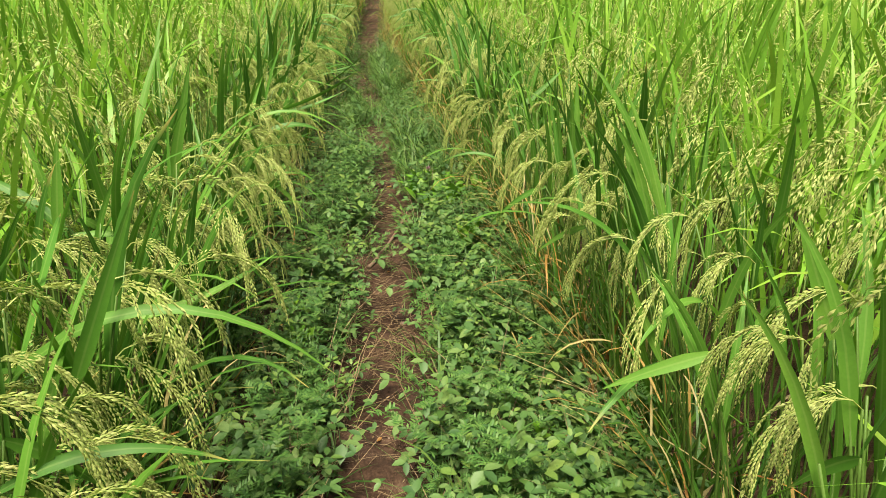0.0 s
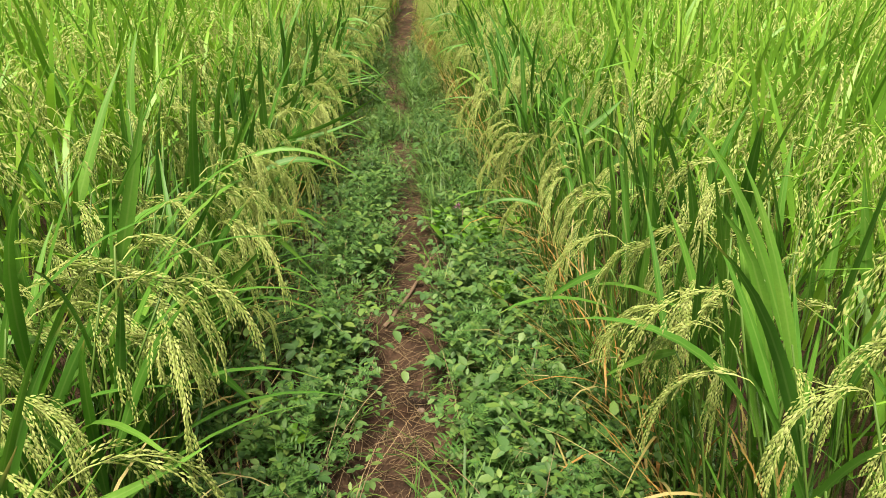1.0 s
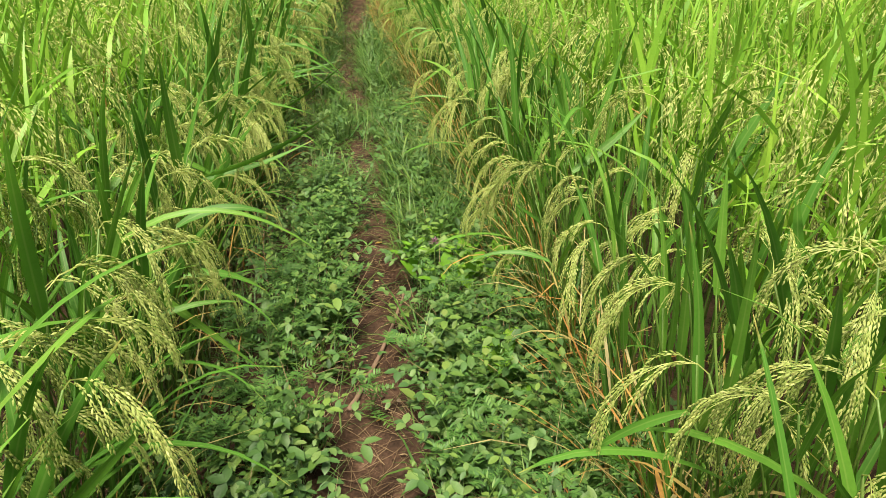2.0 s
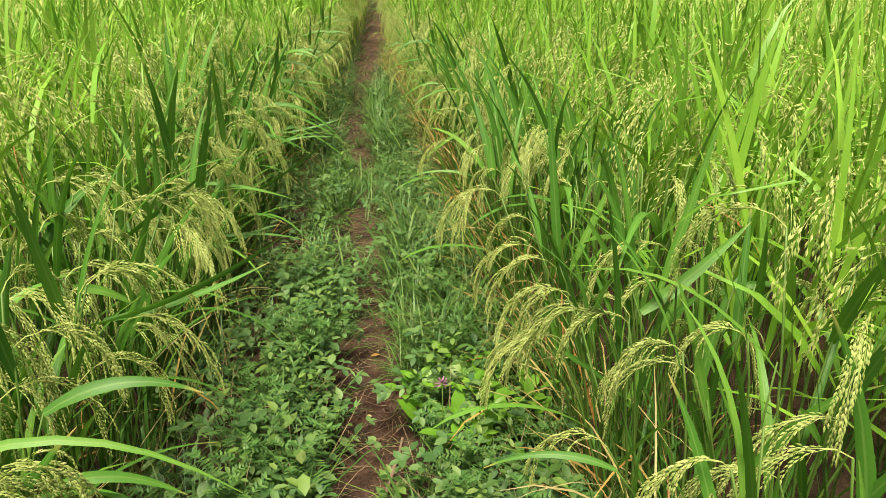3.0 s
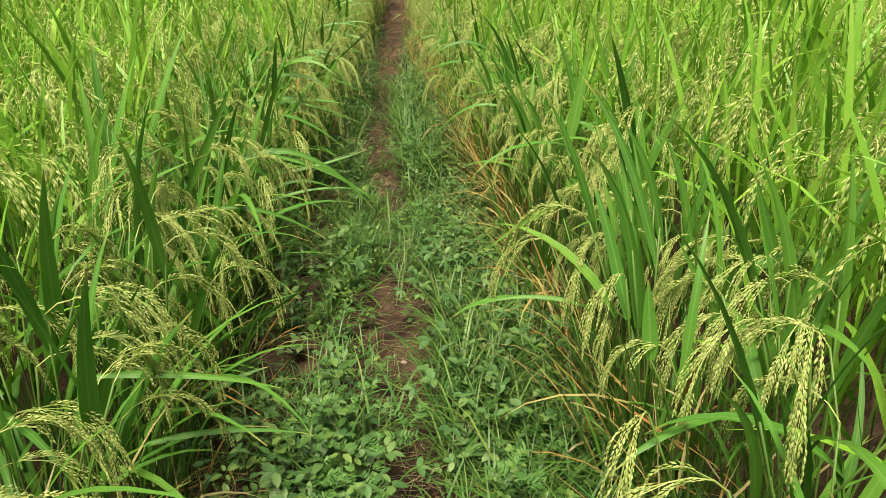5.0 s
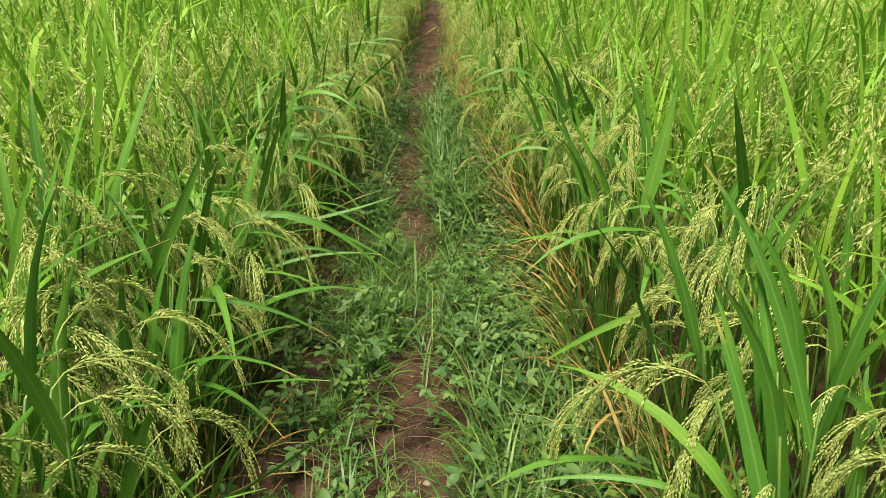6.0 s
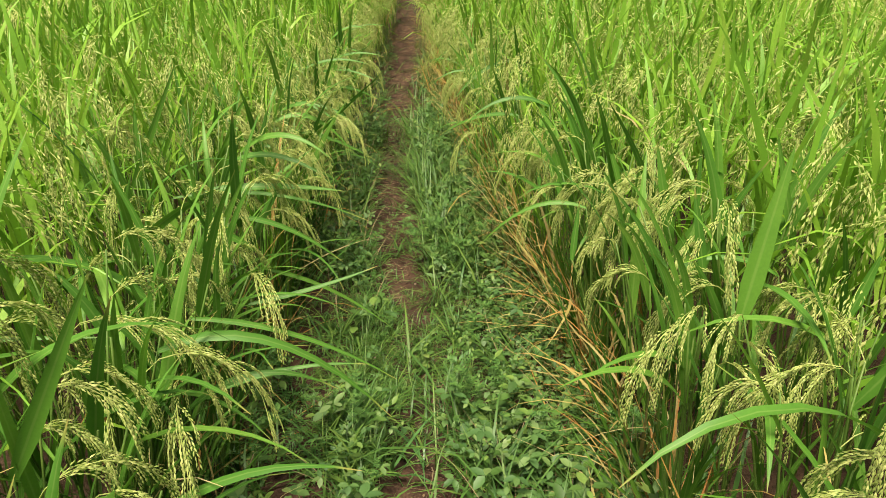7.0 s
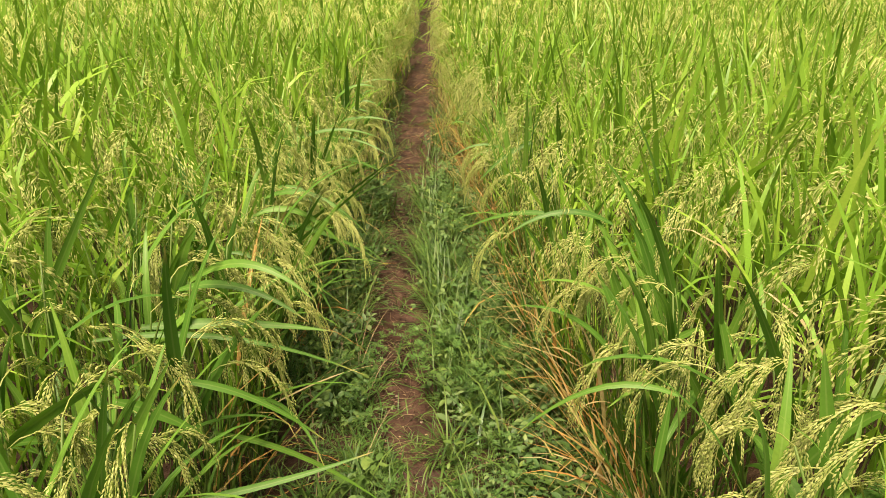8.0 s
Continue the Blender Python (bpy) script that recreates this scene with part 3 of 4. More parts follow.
ear_plant((-0.88, 6.36, 0.70), (-0.79, 6.37, 0.42))
ear_plant((-0.67, 6.57, 0.70), (-0.65, 6.58, 0.32))
ear_plant((-0.64, 6.80, 0.72), (-0.62, 6.81, 0.48))
ear_plant((-0.44, 7.26, 0.69), (-0.39, 7.27, 0.48))
ear_plant((0.65, 7.38, 0.70), (0.55, 7.39, 0.52))
ear_plant((1.05, 7.66, 0.72), (1.09, 7.67, 0.47))
ear_plant((-0.42, 8.04, 0.66), (-0.41, 8.04, 0.30))
ear_plant((0.43, 8.44, 0.72), (0.34, 8.45, 0.49))
leaf_plant((0.56, 0.60, 0.60), (0.51, 0.65, 0.51), 0.02, 0.026)
leaf_plant((-0.51, 0.66, 0.60), (-0.25, 0.71, 0.58), 0.08, 0.018)
leaf_plant((-0.55, 0.76, 0.60), (-0.46, 0.81, 0.46), 0.03, 0.024)
leaf_plant((0.69, 0.85, 0.62), (0.60, 0.88, 0.83), 0.01, 0.030)
leaf_plant((-0.50, 0.86, 0.60), (-0.37, 0.89, 0.90), 0.00, 0.026)
leaf_plant((0.49, 0.86, 0.60), (0.33, 0.91, 0.51), 0.01, 0.024)
leaf_plant((-0.61, 0.88, 0.60), (-0.12, 0.93, 0.56), 0.26, 0.020)
leaf_plant((0.46, 0.97, 0.52), (0.39, 1.00, 0.68), 0.00, 0.016)
leaf_plant((-0.46, 1.07, 0.61), (-0.22, 1.10, 0.71), -0.03, 0.016)
leaf_plant((0.46, 1.44, 0.60), (0.36, 1.49, 0.52), 0.02, 0.016)
leaf_plant((-0.76, 1.49, 0.62), (-0.73, 1.52, 0.83), 0.00, 0.026)
leaf_plant((-0.74, 1.52, 0.60), (-0.52, 1.57, 0.55), 0.02, 0.017)
leaf_plant((0.59, 1.59, 0.60), (0.63, 1.64, 0.42), 0.02, 0.026)
leaf_plant((0.90, 1.60, 0.62), (0.85, 1.63, 0.86), 0.00, 0.022)
leaf_plant((-0.49, 1.60, 0.60), (-0.30, 1.65, 0.35), 0.03, 0.026)
leaf_plant((0.85, 1.65, 0.62), (0.86, 1.68, 0.77), 0.00, 0.020)
leaf_plant((-0.58, 1.77, 0.62), (-0.49, 1.80, 0.96), 0.00, 0.030)
leaf_plant((-0.46, 1.78, 0.48), (-0.27, 1.81, 0.67), 0.00, 0.020)
leaf_plant((0.46, 1.82, 0.58), (0.30, 1.87, 0.44), 0.04, 0.016)
leaf_plant((-0.70, 1.99, 0.62), (-0.56, 2.02, 0.86), 0.00, 0.022)
leaf_plant((0.63, 2.08, 0.62), (0.62, 2.11, 0.86), 0.00, 0.020)
leaf_plant((0.83, 2.14, 0.62), (0.80, 2.17, 0.80), 0.00, 0.022)
leaf_plant((1.43, 2.27, 0.62), (1.36, 2.30, 0.82), 0.00, 0.020)
leaf_plant((1.12, 2.33, 0.60), (1.16, 2.38, 0.27), 0.00, 0.018)
leaf_plant((-0.55, 2.38, 0.60), (-0.10, 2.43, 0.58), 0.22, 0.014)
leaf_plant((1.24, 2.40, 0.62), (1.24, 2.43, 0.81), 0.00, 0.024)
leaf_plant((-0.46, 2.41, 0.45), (-0.29, 2.46, 0.45), 0.03, 0.015)
leaf_plant((-0.55, 2.42, 0.60), (-0.27, 2.47, 0.26), 0.01, 0.022)
leaf_plant((0.71, 2.50, 0.60), (0.82, 2.55, 0.46), 0.01, 0.026)
leaf_plant((0.46, 2.56, 0.46), (0.25, 2.61, 0.44), 0.06, 0.014)
leaf_plant((-0.46, 2.66, 0.42), (-0.27, 2.71, 0.34), 0.06, 0.022)
leaf_plant((-0.46, 2.68, 0.55), (-0.22, 2.73, 0.54), 0.08, 0.026)
leaf_plant((0.59, 2.83, 0.60), (0.80, 2.86, 0.77), -0.02, 0.028)
leaf_plant((-0.47, 2.88, 0.60), (-0.08, 2.91, 0.76), -0.05, 0.024)
leaf_plant((0.65, 2.89, 0.62), (0.74, 2.92, 0.97), -0.02, 0.020)
leaf_plant((0.46, 2.95, 0.56), (0.37, 3.00, 0.46), 0.02, 0.014)
leaf_plant((0.46, 2.95, 0.46), (0.71, 3.00, 0.22), 0.03, 0.014)
leaf_plant((-0.46, 2.96, 0.57), (-0.13, 2.99, 0.67), -0.03, 0.018)
leaf_plant((0.48, 3.04, 0.62), (0.44, 3.07, 1.01), 0.01, 0.020)
leaf_plant((-0.55, 3.06, 0.60), (-0.43, 3.10, 0.52), 0.03, 0.020)
leaf_plant((0.88, 3.21, 0.62), (0.85, 3.23, 0.80), 0.00, 0.020)
leaf_plant((-0.52, 3.25, 0.62), (-0.25, 3.27, 0.82), 0.00, 0.013)
leaf_plant((1.07, 3.34, 0.60), (1.15, 3.39, 0.39), 0.00, 0.022)
leaf_plant((0.93, 3.73, 0.60), (1.08, 3.78, 0.30), 0.00, 0.016)
leaf_plant((0.46, 3.77, 0.60), (0.45, 3.80, 0.74), 0.00, 0.028)
leaf_plant((-0.48, 3.81, 0.60), (-0.18, 3.86, 0.52), 0.03, 0.013)
leaf_plant((0.63, 3.87, 0.60), (0.54, 3.90, 0.76), 0.00, 0.016)
leaf_plant((1.25, 3.90, 0.60), (1.86, 3.95, 0.21), 0.05, 0.016)
leaf_plant((-0.46, 3.90, 0.38), (-0.16, 3.95, 0.34), 0.04, 0.012)
leaf_plant((0.84, 4.07, 0.62), (0.77, 4.09, 0.81), 0.00, 0.024)
leaf_plant((-0.46, 4.10, 0.43), (-0.01, 4.13, 0.71), -0.06, 0.011)
leaf_plant((0.54, 4.13, 0.62), (0.50, 4.16, 0.83), 0.00, 0.020)
leaf_plant((0.46, 4.13, 0.50), (0.21, 4.18, 0.49), 0.05, 0.011)
leaf_plant((-0.46, 4.24, 0.23), (-0.30, 4.29, 0.28), 0.02, 0.018)
leaf_plant((-0.53, 4.30, 0.60), (-0.38, 4.35, 0.29), 0.02, 0.024)
leaf_plant((0.87, 4.51, 0.62), (0.85, 4.54, 0.86), 0.00, 0.020)
leaf_plant((0.48, 4.52, 0.60), (0.29, 4.57, 0.45), 0.02, 0.015)
leaf_plant((-0.73, 4.53, 0.62), (-0.49, 4.56, 0.74), 0.02, 0.018)
leaf_plant((-0.46, 4.67, 0.57), (-0.18, 4.72, 0.44), 0.06, 0.012)
leaf_plant((-0.56, 4.72, 0.60), (-0.40, 4.75, 0.90), 0.00, 0.028)
leaf_plant((0.83, 5.00, 0.62), (0.89, 5.03, 0.74), 0.00, 0.026)
leaf_plant((0.62, 5.00, 0.62), (0.68, 5.03, 0.95), 0.00, 0.040)
leaf_plant((-0.56, 5.04, 0.60), (-0.47, 5.09, 0.27), 0.02, 0.034)
leaf_plant((-0.46, 5.04, 0.60), (-0.04, 5.09, 0.38), 0.20, 0.020)
leaf_plant((-0.46, 5.08, 0.42), (-0.15, 5.13, 0.43), 0.14, 0.016)
leaf_plant((-1.14, 5.10, 0.60), (-0.58, 5.15, 0.57), 0.02, 0.016)
leaf_plant((-0.55, 5.17, 0.60), (-0.40, 5.22, 0.45), 0.02, 0.026)
leaf_plant((0.81, 5.21, 0.60), (0.57, 5.26, 0.59), 0.09, 0.014)
leaf_plant((-0.46, 5.21, 0.37), (-0.09, 5.26, 0.40), 0.06, 0.012)
leaf_plant((0.64, 5.21, 0.62), (0.61, 5.24, 0.80), 0.00, 0.022)
leaf_plant((-0.46, 5.23, 0.56), (-0.03, 5.28, 0.34), 0.08, 0.013)
leaf_plant((0.88, 5.28, 0.62), (0.80, 5.30, 0.90), 0.00, 0.020)
leaf_plant((0.64, 5.39, 0.60), (0.59, 5.42, 0.85), 0.00, 0.028)
leaf_plant((-1.07, 5.41, 0.62), (-1.06, 5.44, 0.81), 0.00, 0.024)
leaf_plant((-0.47, 5.48, 0.60), (-0.37, 5.51, 0.78), 0.00, 0.020)
leaf_plant((-0.67, 5.53, 0.60), (-0.44, 5.56, 0.74), 0.03, 0.028)
leaf_plant((0.52, 5.57, 0.60), (0.49, 5.62, 0.46), 0.04, 0.013)
leaf_plant((0.46, 5.61, 0.47), (0.48, 5.64, 0.63), 0.00, 0.018)
leaf_plant((-0.54, 5.67, 0.60), (-0.40, 5.72, 0.48), 0.02, 0.024)
leaf_plant((-0.46, 5.71, 0.33), (-0.08, 5.76, 0.41), -0.02, 0.016)
leaf_plant((-0.80, 5.90, 0.62), (-0.61, 5.93, 0.99), 0.00, 0.022)
leaf_plant((-0.68, 5.90, 0.60), (-0.11, 5.95, 0.48), 0.10, 0.014)
leaf_plant((-0.46, 5.93, 0.34), (-0.06, 5.98, 0.07), 0.08, 0.014)
leaf_plant((0.66, 5.94, 0.60), (0.55, 5.99, 0.48), 0.02, 0.016)
leaf_plant((-0.60, 5.96, 0.60), (-0.18, 6.01, 0.56), 0.03, 0.026)
leaf_plant((2.02, 5.98, 0.60), (1.98, 6.03, 0.79), 0.00, 0.020)
leaf_plant((-0.46, 6.12, 0.55), (-0.29, 6.17, 0.66), 0.00, 0.016)
leaf_plant((0.72, 6.24, 0.60), (0.90, 6.29, 0.38), 0.00, 0.014)
leaf_plant((-0.46, 6.51, 0.49), (-0.03, 6.54, 0.86), 0.00, 0.012)
leaf_plant((-0.46, 6.66, 0.51), (-0.04, 6.69, 0.82), 0.00, 0.014)
leaf_plant((-0.98, 6.68, 0.60), (-1.38, 6.73, 0.52), 0.02, 0.018)
leaf_plant((-0.54, 6.70, 0.60), (-0.11, 6.75, 0.44), 0.08, 0.020)
leaf_plant((1.25, 7.06, 0.62), (1.25, 7.09, 0.85), 0.00, 0.022)
leaf_plant((-0.46, 7.82, 0.34), (-0.07, 7.87, 0.59), 0.00, 0.018)
leaf_plant((1.12, 8.33, 0.62), (1.13, 8.36, 0.92), 0.00, 0.022)
leaf_plant((-1.73, 8.64, 0.60), (-1.74, 8.69, 0.88), 0.00, 0.026)
for k in range(30):   # long blades that arch out over the bund further along
    y = 5.7 + 0.12 * k + rng.normal(0, 0.04)
    z, side = rng.uniform(0.50, 0.78), -1 if k % 4 else 1
    x = rice_edge(side, y)
    leaf_plant((x - side * rng.uniform(0.02, 0.08), y, z), (x - side * rng.uniform(0.22, 0.42), y + rng.normal(0, 0.08), z - rng.uniform(-0.06, 0.30)), rng.uniform(0.04, 0.16), rng.uniform(0.012, 0.021))


def hanging_ear(top, az, r, girth, length=0.26):
    """An ear far off: bowed branches as narrow drooping strips."""
    out = []
    for k in range(4):
        out.append(ribbon(arc(top, az + r.normal(0, 17), r.uniform(25, 70), length * r.uniform(0.6, 1.1), r.uniform(115, 155), 0.9, 4), r.uniform(0.006, 0.011) * girth))
    return join(out)


def crop_clump(r, level):
    """One clump of the crop further off, as arrays: fewer blades and grains the further off it stands."""
    pieces = []
    blades, ears = ((10, 5), (11, 4), (11, 4), (10, 3))[level]
    for k in range(blades):
        az = r.uniform(0, 360)
        start = (r.uniform(-0.06, 0.06), r.uniform(-0.06, 0.06), r.uniform(0.35, 0.85))
        if r.random() < 0.68:
            line = arc(start, az, r.uniform(68, 86), r.uniform(0.36, 0.50), r.uniform(5, 45), 2.2, (6, 5, 4, 3)[level])
        else:
            line = arc(start, az, r.uniform(50, 70), r.uniform(0.40, 0.55), r.uniform(60, 115), 1.4, (6, 5, 4, 4)[level])
        limp = line[-1][2] < line[len(line) // 2][2]
        ang = r.uniform(0, 2 * math.pi)
        dry = limp and r.random() < 0.05
        v, t, _ = ribbon(line, r.uniform(0.012, 0.023) * (1 + 0.12 * level) * (0.45 if dry else 1), (math.cos(ang), math.sin(ang), 0.05))
        pieces.append((v, t, 1 if dry else 0))
    for k in range((4, 3, 1, 0)[level]):
        az = r.uniform(0, 360)
        v, t, _ = ribbon(arc((0, 0, 0), az, 84, 0.90, 15, 1.3, 3), 0.009)
        pieces.append((v, t, 3))
    for k in range(ears):
        az = r.uniform(0, 360)
        top = np.array((0.10 * math.cos(math.radians(az)), 0.10 * math.sin(math.radians(az)), r.uniform(0.84, 1.02)))
        if level < 2:
            v, t, _ = panicle(top, az, r.uniform(55, 80), r.uniform(0.18, 0.23), r.uniform(138, 166), r, (9, 7)[level], (0.0110, 0.0190)[level], (0.0150, 0.0270)[level], (0.0023, 0.0030)[level], True)
        else:
            v, t, _ = hanging_ear(top + (0, 0, 0.05), az, r, (0, 0, 0.65, 0.9)[level])
        pieces.append((v, t, 2))
    return join(pieces)


def edge_clump(r):
    """A clump at the field's edge further along: ears hang thickly over its +x side, down to the weeds."""
    pieces = []
    for k in range(9):
        line = arc((r.uniform(-0.06, 0.02), r.uniform(-0.06, 0.06), r.uniform(0.1, 0.6)), r.uniform(0, 360), r.uniform(62, 86), r.uniform(0.36, 0.50), r.uniform(5, 60), 2.0, 6)
        ang = r.uniform(0, 2 * math.pi)
        v, t, _ = ribbon(line, r.uniform(0.011, 0.020), (math.cos(ang), math.sin(ang), 0.05))
        pieces.append((v, t, 1 if r.random() < 0.15 else 0))
    for k in range(6):
        az, high = r.normal(0, 60), r.uniform(0.62, 0.98)
        top = (r.uniform(-0.04, 0.10), r.uniform(-0.07, 0.07), high)
        stem, t, _ = ribbon(arc((0, 0, 0), az, 86, high * 1.02, 10, 1.3, 4), 0.005)
        pieces.append((stem, t, 3))
        v, t, _ = panicle(top, az, r.uniform(50, 80), r.uniform(0.18, 0.23), r.uniform(140, 168), r, 10, 0.0105, 0.0145, 0.0020, True)
        pieces.append((v, t, 2))
    return join(pieces)


def build_crop():
    kinds = [[crop_clump(rng, lv) for _ in range(n)] for lv, n in ((0, 12), (1, 12), (2, 12), (3, 10))]
    fringe = [edge_clump(rng) for _ in range(10)]
    for wide in (1.5, 2.5):
        kinds.append([(v * np.array((wide, wide, 1.0)), t, i) for v, t, i in kinds[3]])
    for side in (-1, 1):
        vs, ts, ix, n = [], [], [], 0
        y = 0.1
        rows = []
        while y < 42:
            far = 0 if y < 7.5 else (1 if y < 10 else (2 if y < 13 else (3 if y < 18 else (4 if y < 26 else 5))))
            x = 0.0
            while x < min(26, 1.2 + 0.68 * y):
                level = max(far, 0 if x < 0.5 else (1 if x < 1.5 else (2 if x < 4 else 3)))
                taken = x < 0.12 and 0.5 < y < 8.6 or 0.12 <= x < 0.27 and 0.5 < y < 6.5
                if not taken:
                    rows.append((rice_edge(side, y) + side * (0.03 + x), y, level))
                x += (0.155, 0.165, 0.19, 0.23, 0.33, 0.55)[level]
            while x < 9 and y < 13:   # the field goes on to the sides
                rows.append((rice_edge(side, y) + side * x, y, 4))
                x += 0.34
            y += (0.155, 0.165, 0.19, 0.25, 0.36, 0.60)[far]
        rows = [q for k, q in enumerate(rows) if q[2] != 4 or q[1] > 13 or k % 2]
        for j in range(20):   # and behind
            rows += [(rice_edge(side, 0) + side * 0.36 * k, -0.25 - 0.36 * j, 4) for k in range(25)]
        for j in range(78):   # the ears that hang along the edge ahead
            y = 6.2 + 0.11 * j + rng.normal(0, 0.03)
            v, t, i = placed(fringe[int(rng.integers(0, len(fringe)))], rice_edge(side, y) + rng.normal(0, 0.03), y, FIELD + rise(y) - rise(2.5) + 0.03, (math.pi if side > 0 else 0.0) + rng.normal(0, 0.4), rng.uniform(0.9, 1.1))
            vs.append(v), ts.append(t + n), ix.append(i)
            n += len(v)
        for x, y, level in rows:
            piece = kinds[level][int(rng.integers(0, len(kinds[level])))]
            jx, jy = rng.normal(0, 0.03, 2)
            v, t, i = placed(piece, x + jx, y + jy, FIELD + rise(y) - rise(2.5), rng.uniform(0, 6.28), rng.uniform(0.92, 1.14) + 0.05 * (level > 1))
            vs.append(v), ts.append(t + n), ix.append(i)
            n += len(v)
        ob = new("rice_crop", mesh_of("rice_crop", np.concatenate(vs), np.concatenate(ts), [mat_leaf_far, mat_dry_far, mat_grain, mat_stalk], np.concatenate(ix), np.concatenate(ix) != 2))
        tagged(ob, "dense field of ripening yellow-green rice", "rice field", kind="stuff")


build_crop()


def build_distant_crop():
    """The crop's rough top beyond the clumps, out to the horizon."""
    xs = np.concatenate([-np.geomspace(300, 1, 60), np.geomspace(1, 300, 60)])
    ys = np.geomspace(41.5, 420, 70)
    verts = np.array([(x, y, 1.12 + rise(y) + 0.3 * noise.noise((x * 0.9, y * 0.9, 1)) + 0.25 * rng.random()) for y in ys for x in xs])
    nx = len(xs)
    a = (np.arange(len(ys) - 1)[:, None] * nx + np.arange(nx - 1)[None]).ravel()
    tris = np.concatenate([np.stack([a, a + 1, a + nx + 1], 1), np.stack([a, a + nx + 1, a + nx], 1)])
    tagged(new("backdrop", mesh_of("backdrop", verts, tris, [mat_leaf_far], smooth=False)), "distant yellow-green rice field", "rice field", kind="structure")


build_distant_crop()


# ---- weeds on the bund ----
def oval(base, way, up, length, width, cup=0.25):
    """A broad pointed leaf: a fan of six facets each side of a midrib."""
    way = unit(np.asarray(way, float))
    side = unit(np.cross(way, up))
    nrm = np.cross(side, way)
    s = np.array((0.0, 0.25, 0.55, 0.82, 1.0))
    w = np.array((0.08, 0.85, 1.0, 0.6, 0.0)) * width / 2
    mid = base + way * (s * length)[:, None] - nrm * (cup * length * s ** 2 * 0.5)[:, None]
    lft = mid - side * w[:, None] + nrm * (w * cup)[:, None]
    rgt = mid + side * w[:, None] + nrm * (w * cup)[:, None]
    verts = np.concatenate([mid, lft[:4], rgt[:4]])
    tris = []
    for i in range(3):
        tris += [(i, i + 1, 5 + i + 1), (i, 5 + i + 1, 5 + i), (i, 9 + i + 1, i + 1), (i, 9 + i, 9 + i + 1)]
    tris += [(3, 4, 8), (3, 12, 4)]
    return verts, np.array(tris), 0


def oval_small(base, way, up, length, width):
    """A broad leaf of eight facets, for the low cover."""
    way = unit(np.asarray(way, float))
    side = unit(np.cross(way, up)) * width / 2
    nrm = np.cross(side, way)
    mid = [base + way * length * f - nrm * 0.5 * f * f for f in (0, 0.3, 0.68, 1.0)]
    verts = np.array([mid[0], mid[1] - side * 0.9 + nrm * 0.3, mid[1], mid[1] + side * 0.9 + nrm * 0.3,
                      mid[2] - side * 0.82 + nrm * 0.25, mid[2], mid[2] + side * 0.82 + nrm * 0.25, mid[3]])
    return verts, np.array([(0, 2, 1), (0, 3, 2), (1, 2, 4), (2, 5, 4), (2, 3, 5), (3, 6, 5), (4, 5, 7), (5, 6, 7)]), 0


def herb(r, height, leaf, pairs, spread=1.0, shape=oval, lift=0.0):
    """Stem line and leaf pieces of a small broad-leaved weed."""
    stem = arc((0, 0, -0.01), r.uniform(0, 360), r.uniform(55, 88), height, r.uniform(-10, 40), 1.0, 6)
    leaves = []
    for k in range(pairs):
        f = 5 * (0.15 + 0.85 * (k + 1) / pairs)
        i = min(int(f), 4)
        p = stem[i] + (stem[i + 1] - stem[i]) * (f - i)
        a = k * 1.57 + r.uniform(-0.3, 0.3)
        for q in range(2 if k < pairs - 1 else 4):
            b = a + q * (math.pi if k < pairs - 1 else math.pi / 2)
            ln = leaf * r.uniform(0.7, 1.2) * (0.7 if k == pairs - 1 else 1.0)
            el = r.uniform(-0.35, 0.85) + lift
            way = np.array((math.cos(b) * math.cos(el), math.sin(b) * math.cos(el), math.sin(el)))
            leaves.append(shape(p + way * ln * 0.25 * spread, way, (0, 0, 1.0), ln, ln * r.uniform(0.48, 0.62)))
    return stem, leaves


def broadleaf_weed(r, height, leaf, pairs, material, label, lift=0.0):
    root = new("broadleaf_weed")
    stem, leaves = herb(r, height, leaf, pairs, lift=lift)
    part("stem", tube(stem, 0.0016, 0.0008, 4), mat_stalk, root)
    for piece in leaves:
        part("leaf", piece, material, root)
    return tagged(root, label, "weed", "weeds on the bund")


SMALL = "small green broad-leaved weed growing beside the footpath"
LUSH = "lush bright green weed with large oval leaves"
small_weeds = [broadleaf_weed(rng, rng.uniform(0.10, 0.20), rng.uniform(0.024, 0.036), 4, mat_herb, SMALL) for _ in range(7)]
lush_weeds = [broadleaf_weed(rng, rng.uniform(0.12, 0.20), rng.uniform(0.06, 0.085), 3, mat_bright, LUSH, 0.45) for _ in range(3)]


def plant(kinds, spots):
    for k, (x, y) in enumerate(spots):
        m = Matrix.Translation((x, y, ground_height(x, y))) @ Matrix.Rotation(rng.uniform(0, 6.28), 4, "Z") @ Matrix.Scale(rng.uniform(0.8, 1.25), 4)
        if k < len(kinds):
            kinds[k].matrix_basis = m
        else:
            t = copy_thing(kinds[int(rng.integers(0, len(kinds)))], Matrix.Identity(4))
            t.matrix_basis = m


def verge(y):
    """A spot on either verge, between track and rice."""
    side = 1 if rng.random() < 0.55 else -1
    return centre(y) + side * rng.uniform(0.18, 0.46)


plant(small_weeds, [(verge(y), y) for y in rng.uniform(1.1, 6.3, 100)])
plant(lush_weeds, [(0.23, 3.36), (0.26, 3.30), (0.33, 3.22), (0.37, 3.28), (0.30, 3.14), (0.42, 3.20), (0.49, 3.16), (0.27, 3.58), (0.45, 3.42), (0.22, 3.20), (0.36, 3.05), (0.31, 3.42),
                   (0.32, 2.62), (0.36, 2.55), (0.29, 1.45), (0.34, 1.30), (-0.30, 1.95), (-0.31, 1.86), (-0.27, 1.90)])


